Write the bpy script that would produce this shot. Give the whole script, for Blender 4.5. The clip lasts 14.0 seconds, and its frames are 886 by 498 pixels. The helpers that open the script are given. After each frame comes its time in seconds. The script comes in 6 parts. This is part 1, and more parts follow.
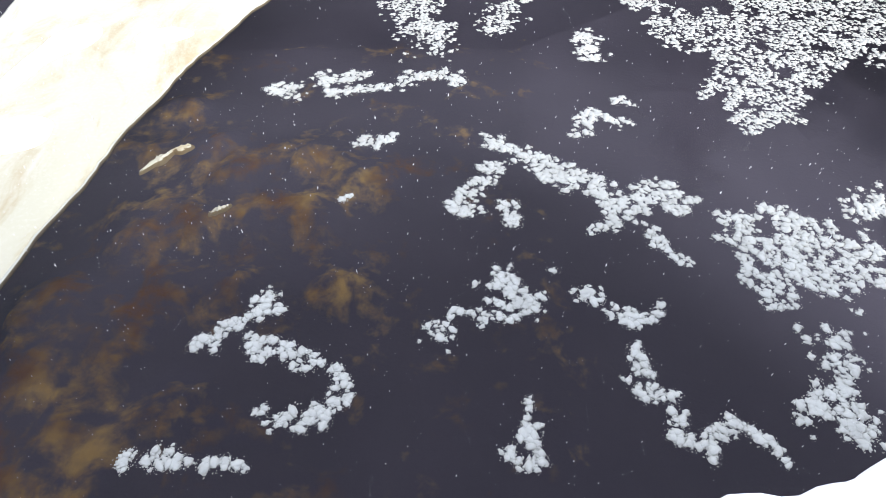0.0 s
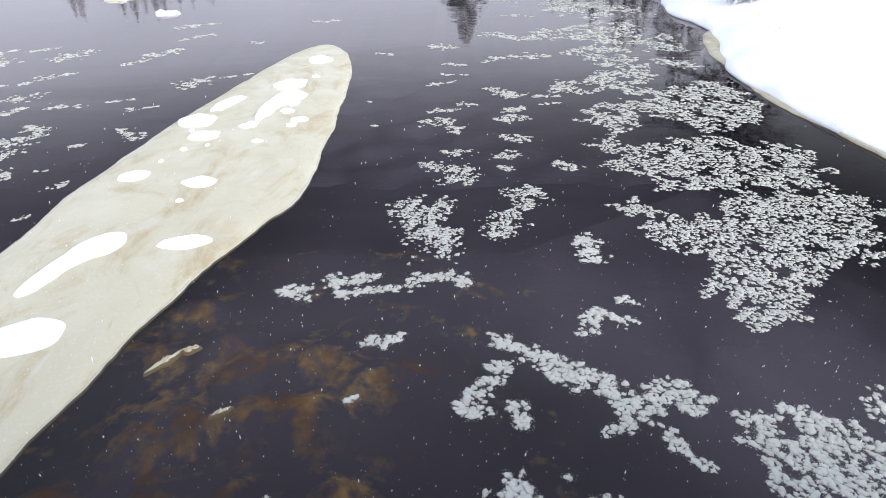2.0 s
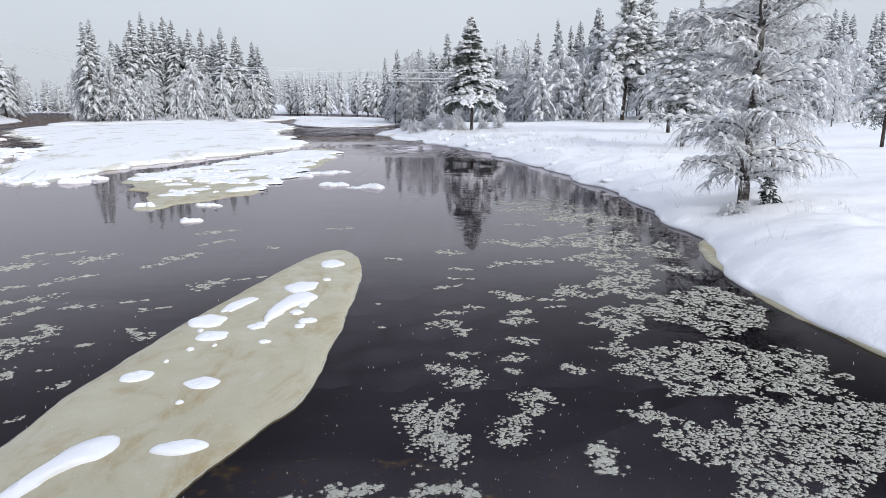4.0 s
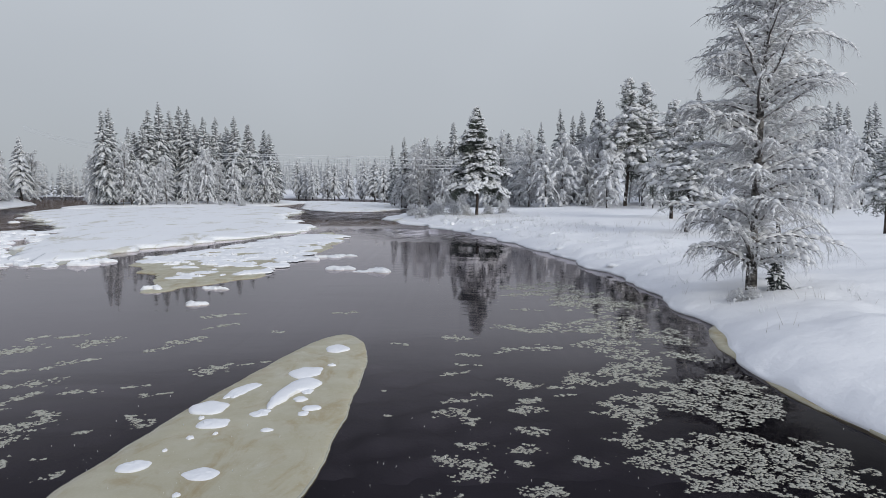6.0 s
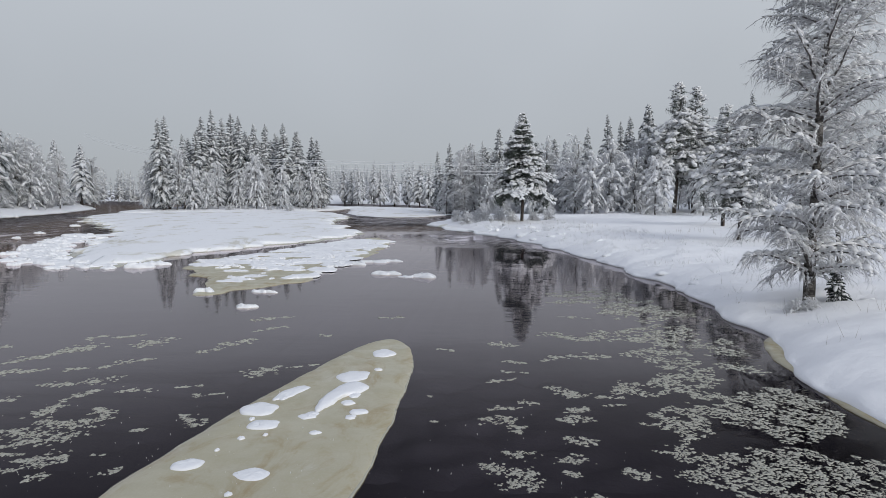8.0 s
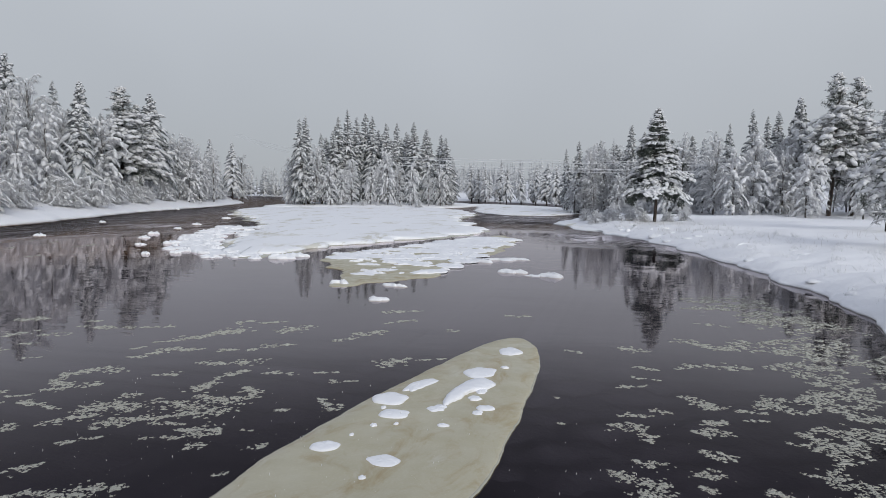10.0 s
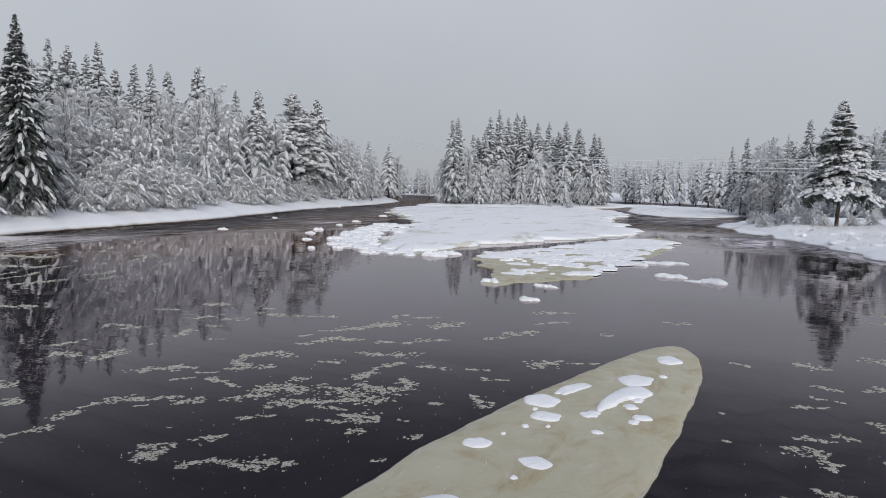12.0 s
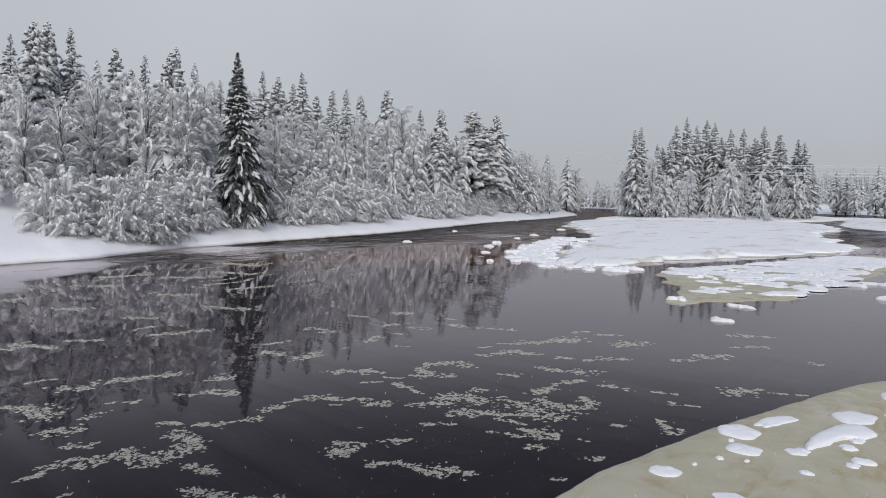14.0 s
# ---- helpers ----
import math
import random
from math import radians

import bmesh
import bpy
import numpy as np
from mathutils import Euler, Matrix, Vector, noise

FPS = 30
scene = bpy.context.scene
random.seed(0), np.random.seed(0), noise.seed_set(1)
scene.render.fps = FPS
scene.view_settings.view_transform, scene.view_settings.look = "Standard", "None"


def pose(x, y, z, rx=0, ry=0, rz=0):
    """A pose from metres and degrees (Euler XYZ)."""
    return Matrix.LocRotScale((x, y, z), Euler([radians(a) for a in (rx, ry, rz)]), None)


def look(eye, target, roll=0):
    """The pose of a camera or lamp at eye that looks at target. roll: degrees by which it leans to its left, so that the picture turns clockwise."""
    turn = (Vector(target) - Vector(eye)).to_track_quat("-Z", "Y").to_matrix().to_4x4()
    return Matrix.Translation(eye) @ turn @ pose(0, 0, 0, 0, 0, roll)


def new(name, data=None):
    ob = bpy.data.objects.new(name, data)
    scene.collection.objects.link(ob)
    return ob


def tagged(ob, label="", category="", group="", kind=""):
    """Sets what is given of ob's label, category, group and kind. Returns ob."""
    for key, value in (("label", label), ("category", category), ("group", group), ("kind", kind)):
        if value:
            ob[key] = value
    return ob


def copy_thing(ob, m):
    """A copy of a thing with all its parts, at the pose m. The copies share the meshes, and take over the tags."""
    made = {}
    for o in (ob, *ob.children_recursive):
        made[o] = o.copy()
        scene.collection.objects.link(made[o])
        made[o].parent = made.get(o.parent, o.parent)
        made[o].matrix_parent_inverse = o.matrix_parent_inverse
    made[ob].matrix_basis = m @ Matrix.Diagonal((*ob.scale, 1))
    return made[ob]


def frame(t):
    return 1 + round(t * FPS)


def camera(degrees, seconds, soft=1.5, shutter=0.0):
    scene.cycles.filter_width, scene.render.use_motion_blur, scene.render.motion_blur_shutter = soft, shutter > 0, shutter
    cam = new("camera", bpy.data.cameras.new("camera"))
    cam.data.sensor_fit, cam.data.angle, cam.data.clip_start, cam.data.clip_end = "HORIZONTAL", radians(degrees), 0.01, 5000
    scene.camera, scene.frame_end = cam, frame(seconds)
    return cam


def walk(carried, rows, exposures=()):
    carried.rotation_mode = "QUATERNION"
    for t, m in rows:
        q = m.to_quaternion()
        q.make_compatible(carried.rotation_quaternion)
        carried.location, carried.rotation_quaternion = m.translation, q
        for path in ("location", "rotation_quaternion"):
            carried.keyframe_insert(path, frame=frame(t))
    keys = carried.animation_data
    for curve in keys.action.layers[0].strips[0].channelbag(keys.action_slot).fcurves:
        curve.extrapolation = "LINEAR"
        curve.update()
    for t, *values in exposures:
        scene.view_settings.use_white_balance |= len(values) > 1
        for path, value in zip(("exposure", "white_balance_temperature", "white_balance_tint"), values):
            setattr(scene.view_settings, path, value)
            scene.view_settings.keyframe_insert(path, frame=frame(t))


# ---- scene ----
cam = camera(68.34, 14.0, 0.75, 0.0)
ROWS = [
    (0, 0.077, -0.128, 3.973, 42.39, 0.16, 0.11),
    (0.5, 0.066, -0.118, 3.973, 46.16, 0.32, 0.07),
    (1, 0.064, -0.111, 3.969, 50.98, 0.48, 0.16),
    (1.5, 0.068, -0.108, 3.967, 55.41, 0.5, 0.38),
    (2, 0.079, -0.106, 3.963, 59.72, 0.82, 0.41),
    (2.5, 0.079, -0.099, 3.964, 64.12, 0.8, 0.57),
    (3, 0.072, -0.091, 3.97, 68.47, 0.77, 0.73),
    (3.5, 0.067, -0.081, 3.974, 72.83, 0.68, 0.9),
    (4, 0.061, -0.059, 3.976, 77.18, 0.61, 1.03),
    (4.2, 0.06, -0.056, 3.976, 78.93, 0.58, 1.11),
    (4.8, 0.045, -0.045, 3.98, 82.9, 0.53, 1.2),
    (5.5, 0.02, -0.02, 3.99, 84.45, 0.43, 1.4),
    (6.3, 0.001, -0.001, 4, 84.52, 0.36, 1.57),
    (6.5, -0, 0, 4, 84.53, 0.35, 1.65),
    (7, -0.007, 0.008, 3.999, 84.54, 0.33, 1.87),
    (7.5, -0.025, 0.011, 4, 84.59, 0.3, 2.18),
    (8, -0.066, 0.006, 3.999, 85.05, 0.22, 5.38),
    (8.2, -0.067, 0.006, 3.999, 84.92, -0.26, 6.69),
    (10.3, -0.171, -0.058, 4.016, 84.97, -0.31, 18.02),
    (10.5, -0.172, -0.058, 4.016, 85.03, -0.37, 19.14),
    (11, -0.209, -0.067, 4.017, 84.97, -0.34, 22.11),
    (11.5, -0.245, -0.072, 4.017, 84.74, -0.42, 25.55),
    (12, -0.29, -0.081, 4.017, 84.71, -0.57, 29.44),
    (12.5, -0.32, -0.083, 4.018, 84.9, -0.65, 34.04),
    (13, -0.356, -0.088, 4.019, 85.2, -0.42, 38.87),
    (13.5, -0.385, -0.103, 4.017, 85.67, -0.16, 42.57),
    (14, -0.388, -0.103, 4.016, 85.82, -0.06, 44.86),
]
EXPOSURES = [(0, 1.75, 6300, 10), (0.5, 1.62, 6300, 10), (1.0, 1.48, 6300, 10), (1.5, 1.32, 6300, 10), (2.0, 1.14, 6300, 10), (3, 0.72, 6400, 10), (4, 0.36, 6450, 8), (6.5, -0.2, 6500, 7), (11, -0.18, 6550, 8), (14, -0.14, 6600, 9)]
walk(cam, [(t, pose(x, y, z, rx, ry, rz)) for t, x, y, z, rx, ry, rz in ROWS], EXPOSURES)

# ---------------------------------------------------------------- light
world = bpy.data.worlds.new("overcast_sky")
scene.world = world
world.use_nodes = True
_n, _l = world.node_tree.nodes, world.node_tree.links
_n.clear()
SUN_EL, SUN_ROT = radians(23), radians(138)
sky = _n.new("ShaderNodeTexSky")
sky.sky_type, sky.sun_disc, sky.sun_elevation, sky.sun_rotation = "NISHITA", False, SUN_EL, SUN_ROT
tc = _n.new("ShaderNodeTexCoord")
sep = _n.new("ShaderNodeSeparateXYZ")
ramp = _n.new("ShaderNodeValToRGB")
ramp.color_ramp.elements[0].position, ramp.color_ramp.elements[0].color = 0.0, (0.44, 0.465, 0.515, 1)
ramp.color_ramp.elements[1].position, ramp.color_ramp.elements[1].color = 1.0, (0.465, 0.522, 0.705, 1)
for pos, col in ((0.12, (0.50, 0.525, 0.58, 1)), (0.33, (0.58, 0.61, 0.67, 1)), (0.6, (0.548, 0.585, 0.69, 1))):
    e = ramp.color_ramp.elements.new(pos)
    e.color = col
cloud = _n.new("ShaderNodeTexNoise")
cloud.inputs["Scale"].default_value, cloud.inputs["Detail"].default_value = 1.6, 3.0
cmap = _n.new("ShaderNodeMapRange")
cmap.inputs["From Min"].default_value, cmap.inputs["From Max"].default_value = 0.3, 0.7
cmap.inputs["To Min"].default_value, cmap.inputs["To Max"].default_value = 0.93, 1.07
mul = _n.new("ShaderNodeMixRGB")
mul.blend_type, mul.inputs[0].default_value = "MULTIPLY", 1.0
bg_cloud, bg_sky, add, out = (_n.new(k) for k in ("ShaderNodeBackground", "ShaderNodeBackground", "ShaderNodeAddShader", "ShaderNodeOutputWorld"))
_l.new(tc.outputs["Generated"], sep.inputs[0])
_l.new(tc.outputs["Generated"], cloud.inputs["Vector"])
_l.new(sep.outputs["Z"], ramp.inputs[0])
_l.new(cloud.outputs[0], cmap.inputs[0])
_l.new(ramp.outputs[0], mul.inputs[1])
_l.new(cmap.outputs[0], mul.inputs[2])
_l.new(mul.outputs[0], bg_cloud.inputs[0])
_l.new(sky.outputs[0], bg_sky.inputs[0])
bg_cloud.inputs[1].default_value, bg_sky.inputs[1].default_value = 1.0, 0.004
_l.new(bg_cloud.outputs[0], add.inputs[0])
_l.new(bg_sky.outputs[0], add.inputs[1])
_l.new(add.outputs[0], out.inputs[0])

sun = new("sun", bpy.data.lights.new("sun", "SUN"))
sun.data.energy, sun.data.angle, sun.data.color = 2.1, radians(34), (1.0, 0.985, 0.965)
sun.matrix_world = look((0, 0, 60), (-math.sin(SUN_ROT) * math.cos(SUN_EL) * 50, -math.cos(SUN_ROT) * math.cos(SUN_EL) * 50, 60 - 50 * math.sin(SUN_EL)))


# ---------------------------------------------------------------- materials
class Mat:
    """A small node-graph writer for one procedural material."""

    def __init__(self, name):
        self.mat = bpy.data.materials.new(name)
        self.mat.use_nodes = True
        self.n, self.l = self.mat.node_tree.nodes, self.mat.node_tree.links
        self.bsdf = self.n["Principled BSDF"]
        self.geo = self.n.new("ShaderNodeNewGeometry")

    def put(self, socket, value):
        if hasattr(value, "is_output"):
            self.l.new(value, socket)
        else:
            socket.default_value = value

    def noise(self, scale, detail=4.0, rough=0.6, stretch=(1, 1, 1), distort=0.0, spin=0.0):
        m = self.n.new("ShaderNodeMapping")
        m.inputs["Scale"].default_value = stretch
        m.inputs["Rotation"].default_value = (0, 0, radians(spin))
        self.l.new(self.geo.outputs["Position"], m.inputs["Vector"])
        t = self.n.new("ShaderNodeTexNoise")
        t.inputs["Scale"].default_value, t.inputs["Detail"].default_value = scale, detail
        t.inputs["Roughness"].default_value, t.inputs["Distortion"].default_value = rough, distort
        self.l.new(m.outputs[0], t.inputs["Vector"])
        return t.outputs[0]

    def remap(self, value, a, b, c=0.0, d=1.0):
        r = self.n.new("ShaderNodeMapRange")
        r.interpolation_type = "SMOOTHSTEP"
        for k, v in zip(("From Min", "From Max", "To Min", "To Max"), (a, b, c, d)):
            r.inputs[k].default_value = v
        self.put(r.inputs["Value"], value)
        return r.outputs[0]

    def mix(self, fac, a, b, mode="MIX"):
        x = self.n.new("ShaderNodeMixRGB")
        x.blend_type = mode
        for s, v in zip(x.inputs, (fac, a, b)):
            self.put(s, v if hasattr(v, "is_output") or isinstance(v, float) else (*v, 1))
        return x.outputs[0]

    def math(self, op, a, b=0.0):
        x = self.n.new("ShaderNodeMath")
        x.operation = op
        self.put(x.inputs[0], a)
        self.put(x.inputs[1], b)
        return x.outputs[0]

    def up(self):
        s = self.n.new("ShaderNodeSeparateXYZ")
        self.l.new(self.geo.outputs["Normal"], s.inputs[0])
        return s.outputs["Z"]

    def random(self):
        o = self.n.new("ShaderNodeObjectInfo")
        return o.outputs["Random"]

    def bump(self, height, strength, distance=0.02, under=None):
        b = self.n.new("ShaderNodeBump")
        b.inputs["Strength"].default_value, b.inputs["Distance"].default_value = strength, distance
        self.put(b.inputs["Height"], height)
        if under is not None:
            self.l.new(under, b.inputs["Normal"])
        return b.outputs[0]

    def done(self, color, rough=0.8, normal=None, spec=0.5, **more):
        self.put(self.bsdf.inputs["Base Color"], color if hasattr(color, "is_output") else (*color, 1))
        self.put(self.bsdf.inputs["Roughness"], rough)
        self.bsdf.inputs["Specular IOR Level"].default_value = spec
        if normal is not None:
            self.l.new(normal, self.bsdf.inputs["Normal"])
        for k, v in more.items():
            self.put(self.bsdf.inputs[k], v)
        return self.mat


def snow_mat():
    m = Mat("snow")
    c = m.mix(m.noise(0.35, 4), (0.80, 0.80, 0.82), (0.87, 0.87, 0.88))
    b = m.bump(m.noise(1.3, 5), 0.5, 0.12)
    b = m.bump(m.noise(14, 4), 0.35, 0.012, b)
    return m.done(c, 0.75, b, 0.25)


def tree_snow_mat():
    m = Mat("tree_snow")
    c = m.mix(m.noise(2.5, 3), (0.88, 0.88, 0.89), (0.94, 0.94, 0.95))
    m.done(c, 0.8, m.bump(m.noise(9, 4), 0.5, 0.05), 0.2)
    return let_through(m, 0.35, (0.94, 0.94, 0.95))


def let_through(m, share, color):
    """Light seeps through thin snow and rime."""
    t = m.n.new("ShaderNodeBsdfTranslucent")
    t.inputs[0].default_value = (*color, 1)
    mx = m.n.new("ShaderNodeMixShader")
    mx.inputs[0].default_value = share
    m.l.new(m.bsdf.outputs[0], mx.inputs[1])
    m.l.new(t.outputs[0], mx.inputs[2])
    m.l.new(mx.outputs[0], m.n["Material Output"].inputs[0])
    return m.mat


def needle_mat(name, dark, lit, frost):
    m = Mat(name)
    c = m.mix(m.noise(3.0, 4), dark, lit)
    c = m.mix(m.math("MULTIPLY", m.remap(m.noise(4.5, 4, 0.7), 0.42, 0.6), frost), c, (0.74, 0.75, 0.78))
    return m.done(c, 0.75, None, 0.2)


def twig_mat(name, bark, lo, hi, frost=(0.78, 0.78, 0.81), through_share=0.1):
    """Bark with snow and rime lying on whatever faces up."""
    m = Mat(name)
    base = m.mix(m.noise(6.0, 4), [v * 0.7 for v in bark], [v * 1.35 for v in bark])
    lean = m.math("ADD", m.up(), m.remap(m.noise(4.0, 3), 0.3, 0.7, -0.3, 0.3))
    m.done(m.mix(m.remap(lean, lo, hi), base, frost), 0.8, None, 0.2)
    return let_through(m, through_share, frost)


def bark_mat(name, dark, pale, streak):
    m = Mat(name)
    n1 = m.noise(5.0, 5, 0.65, streak)
    n2 = m.noise(22.0, 4, 0.6, streak)
    c = m.mix(m.remap(n1, 0.42, 0.6), dark, pale)
    c = m.mix(m.remap(n2, 0.5, 0.7, 0, 0.6), c, [v * 0.4 for v in dark])
    side = m.math("ADD", m.up(), m.remap(m.noise(2.2, 4), 0.3, 0.75, -0.35, 0.55))
    c = m.mix(m.remap(side, 0.38, 0.55), c, (0.78, 0.78, 0.8))
    return m.done(c, 0.85, m.bump(n2, 0.8, 0.02), 0.2)


def floe_mat():
    m = Mat("river_ice")
    milky = m.mix(m.noise(0.9, 5, 0.6, (1, 0.5, 1), 0.6), (0.395, 0.358, 0.24), (0.50, 0.466, 0.35))
    stain = m.math("MULTIPLY", m.remap(m.noise(1.1, 5, 0.66, (1.3, 0.6, 1), 1.1, 12), 0.46, 0.7), 0.75)
    c = m.mix(stain, milky, (0.33, 0.245, 0.115))
    c = m.mix(m.remap(m.noise(1.6, 4, 0.6, (1, 0.6, 1), 0.8), 0.58, 0.75, 0, 0.35), c, (0.60, 0.585, 0.52))
    c = m.mix(m.remap(m.noise(26, 3), 0.45, 0.8, 0, 0.14), c, (0.64, 0.62, 0.56))
    b = m.bump(m.noise(2.5, 4), 0.25, 0.04)
    b = m.bump(m.noise(30, 3), 0.2, 0.006, b)
    return m.done(c, m.remap(m.noise(1.8, 4), 0.35, 0.65, 0.28, 0.6), b, 0.35)


def shelf_mat():
    """Snow-covered ice with thaw-stained hollows."""
    m = Mat("shelf_snow")
    c = m.mix(m.noise(0.3, 4), (0.82, 0.82, 0.835), (0.88, 0.88, 0.885))
    c = m.mix(m.remap(m.noise(0.3, 6, 0.7, (1, 0.55, 1), 0.8), 0.535, 0.63, 0, 0.75), c, (0.56, 0.53, 0.44))
    c = m.mix(m.remap(m.noise(0.6, 5, 0.7, (1, 0.6, 1), 1.0), 0.66, 0.72, 0, 0.8), c, (0.22, 0.19, 0.16))
    b = m.bump(m.noise(0.8, 5, 0.65), 0.5, 0.25)
    b = m.bump(m.noise(4.0, 4), 0.35, 0.05, b)
    return m.done(c, 0.7, b, 0.25)


def water_mat():
    m = Mat("river_water")
    m.n.remove(m.bsdf)
    fine = m.noise(1.3, 3, 0.55, (0.45, 1.5, 1), 0.3)
    broad = m.noise(0.25, 3, 0.5, (0.5, 1.1, 1), 0.2)
    # the two channels past the island run fast and broken
    rush = m.remap(m.noise(0.035, 2, 0.5), 0.3, 0.7, -14, 14)
    sp = m.n.new("ShaderNodeSeparateXYZ")
    m.l.new(m.geo.outputs["Position"], sp.inputs[0])
    fast = m.remap(m.math("ADD", sp.outputs["Y"], rush), 50, 80)
    beside = m.math("ADD", m.math("MULTIPLY", sp.outputs["X"], -0.6), m.math("ADD", m.math("MULTIPLY", sp.outputs["Y"], 0.5), rush))
    fast = m.math("MAXIMUM", fast, m.remap(beside, 42, 56))
    b = m.bump(broad, 0.03, 0.5)
    b = m.bump(fine, 0.018, 0.2, b)
    riff = m.math("MULTIPLY", m.noise(1.0, 4, 0.62, (0.55, 0.17, 1), 0.8), fast)
    b = m.bump(riff, 1.0, 1.8, b)
    tint = m.n.new("ShaderNodeBsdfTransparent")
    tint.inputs[0].default_value = (0.46, 0.395, 0.31, 1)
    gloss = m.n.new("ShaderNodeBsdfGlossy")
    gloss.inputs["Color"].default_value = (1.0, 0.935, 0.965, 1)
    gloss.inputs["Roughness"].default_value = 0.018
    fr = m.n.new("ShaderNodeFresnel")
    fr.inputs[0].default_value = 1.25
    m.l.new(b, gloss.inputs["Normal"])
    m.l.new(b, fr.inputs["Normal"])
    mx = m.n.new("ShaderNodeMixShader")
    gain = m.math("MULTIPLY", m.math("MAXIMUM", m.remap(fr.outputs[0], 0.06, 0.26, 0.15, 1.15), m.remap(fr.outputs[0], 0.02, 0.05, 0.8, 0.1)), m.remap(fast, 0.0, 1.0, 1.0, 0.62))
    m.l.new(m.math("MULTIPLY", fr.outputs[0], gain), mx.inputs[0])
    m.l.new(tint.outputs[0], mx.inputs[1])
    m.l.new(gloss.outputs[0], mx.inputs[2])
    m.l.new(mx.outputs[0], m.n["Material Output"].inputs[0])
    return m.mat


def bed_mat():
    m = Mat("river_bed")
    # blue put into the bed colour for light scattered in deep water
    c = m.mix(m.noise(0.9, 5), (0.1, 0.112, 0.205), (0.15, 0.162, 0.28))
    sp = m.n.new("ShaderNodeSeparateXYZ")
    m.l.new(m.geo.outputs["Position"], sp.inputs[0])
    # russet stones in the shallows by the shelf's upstream end, greyer ones beyond
    off_x, off_y = m.math("ADD", sp.outputs["X"], 36), m.math("ADD", sp.outputs["Y"], -45)
    away = m.math("ADD", m.math("MULTIPLY", off_x, off_x), m.math("MULTIPLY", off_y, off_y))
    stones = m.remap(m.noise(1.1, 6, 0.65), 0.35, 0.65)
    russet = m.mix(stones, (0.2, 0.105, 0.05), (0.68, 0.42, 0.21))
    gravel = m.mix(m.remap(away, 200, 1500), russet, m.mix(stones, (0.10, 0.085, 0.08), (0.34, 0.29, 0.26)))
    beside = m.math("ADD", m.math("MULTIPLY", sp.outputs["X"], -0.6), m.math("MULTIPLY", sp.outputs["Y"], 0.5))
    c = m.mix(m.math("MAXIMUM", m.remap(sp.outputs["Y"], 50, 80, 0, 0.5), m.remap(beside, 38, 52)), c, gravel)
    return m.done(c, 0.9, m.bump(m.noise(6, 4), 0.6, 0.05), 0.1)


def weed_mat():
    m = Mat("water_weed")
    sp = m.n.new("ShaderNodeSeparateXYZ")
    m.l.new(m.geo.outputs["Position"], sp.inputs[0])
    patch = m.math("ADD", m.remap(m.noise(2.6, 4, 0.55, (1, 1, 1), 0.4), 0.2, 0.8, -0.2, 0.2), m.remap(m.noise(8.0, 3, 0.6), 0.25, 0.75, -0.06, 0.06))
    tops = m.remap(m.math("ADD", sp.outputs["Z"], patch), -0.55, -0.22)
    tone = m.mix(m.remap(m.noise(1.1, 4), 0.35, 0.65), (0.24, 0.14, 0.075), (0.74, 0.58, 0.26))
    # between the plants, the bed's blue that stands for scattered light
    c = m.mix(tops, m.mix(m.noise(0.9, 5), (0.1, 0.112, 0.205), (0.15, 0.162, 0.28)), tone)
    return m.done(c, 0.9, m.bump(m.noise(16, 5, 0.7), 0.5, 0.03), 0.1)


def foam_mat():
    m = Mat("foam")
    c = m.mix(m.noise(5, 4), (0.30, 0.295, 0.255), (0.54, 0.535, 0.48))
    return m.done(c, 0.75, m.bump(m.noise(60, 3), 0.5, 0.008), 0.25)


def soaked_mat():
    m = Mat("soaked_ice")
    return m.done(m.mix(m.noise(3, 4), (0.34, 0.325, 0.255), (0.46, 0.445, 0.365)), 0.25, m.bump(m.noise(12, 4), 0.3, 0.01), 0.4)


def plain_mat(name, a, b, scale=3.0, rough=0.8, spec=0.2):
    m = Mat(name)
    return m.done(m.mix(m.noise(scale, 4), a, b), rough, None, spec)


SNOW, TREE_SNOW = snow_mat(), tree_snow_mat()
# spruce tone and frost are lifted to stand for haze from falling snow
SPRUCE = needle_mat("spruce_needles", (0.036, 0.046, 0.045), (0.09, 0.105, 0.1), 0.75)
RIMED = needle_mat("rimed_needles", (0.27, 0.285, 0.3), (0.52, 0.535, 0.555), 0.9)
PINE = needle_mat("pine_needles", (0.022, 0.032, 0.024), (0.055, 0.068, 0.05), 0.12)
DARK_SPRUCE = needle_mat("dark_spruce_needles", (0.013, 0.019, 0.017), (0.032, 0.04, 0.035), 0.12)
BIRCH_TWIG = twig_mat("birch_twigs", (0.13, 0.122, 0.12), -1.35, -0.15, (0.92, 0.92, 0.94), 0.2)
BIRCH_LIMB = twig_mat("birch_limbs", (0.085, 0.075, 0.07), -0.25, 0.3, (0.92, 0.92, 0.93), 0.05)
RIME_TWIG = twig_mat("rimed_twigs", (0.8, 0.79, 0.81), -2.0, -0.7, (0.93, 0.935, 0.95), 0.45)
CONIFER_BARK = bark_mat("conifer_bark", (0.035, 0.03, 0.028), (0.09, 0.07, 0.058), (1, 1, 0.25))
BIRCH_BARK = bark_mat("birch_bark", (0.04, 0.036, 0.034), (0.21, 0.195, 0.18), (0.8, 0.8, 1.6))
ICE, SHELF, WATER, BED, WEED, FOAM = floe_mat(), shelf_mat(), water_mat(), bed_mat(), weed_mat(), foam_mat()
# haze over distant trees, put into the base colour as pale grey
HAZED = plain_mat("frosted_forest", (0.46, 0.47, 0.49), (0.74, 0.75, 0.77), 0.6)
SOAKED = soaked_mat()
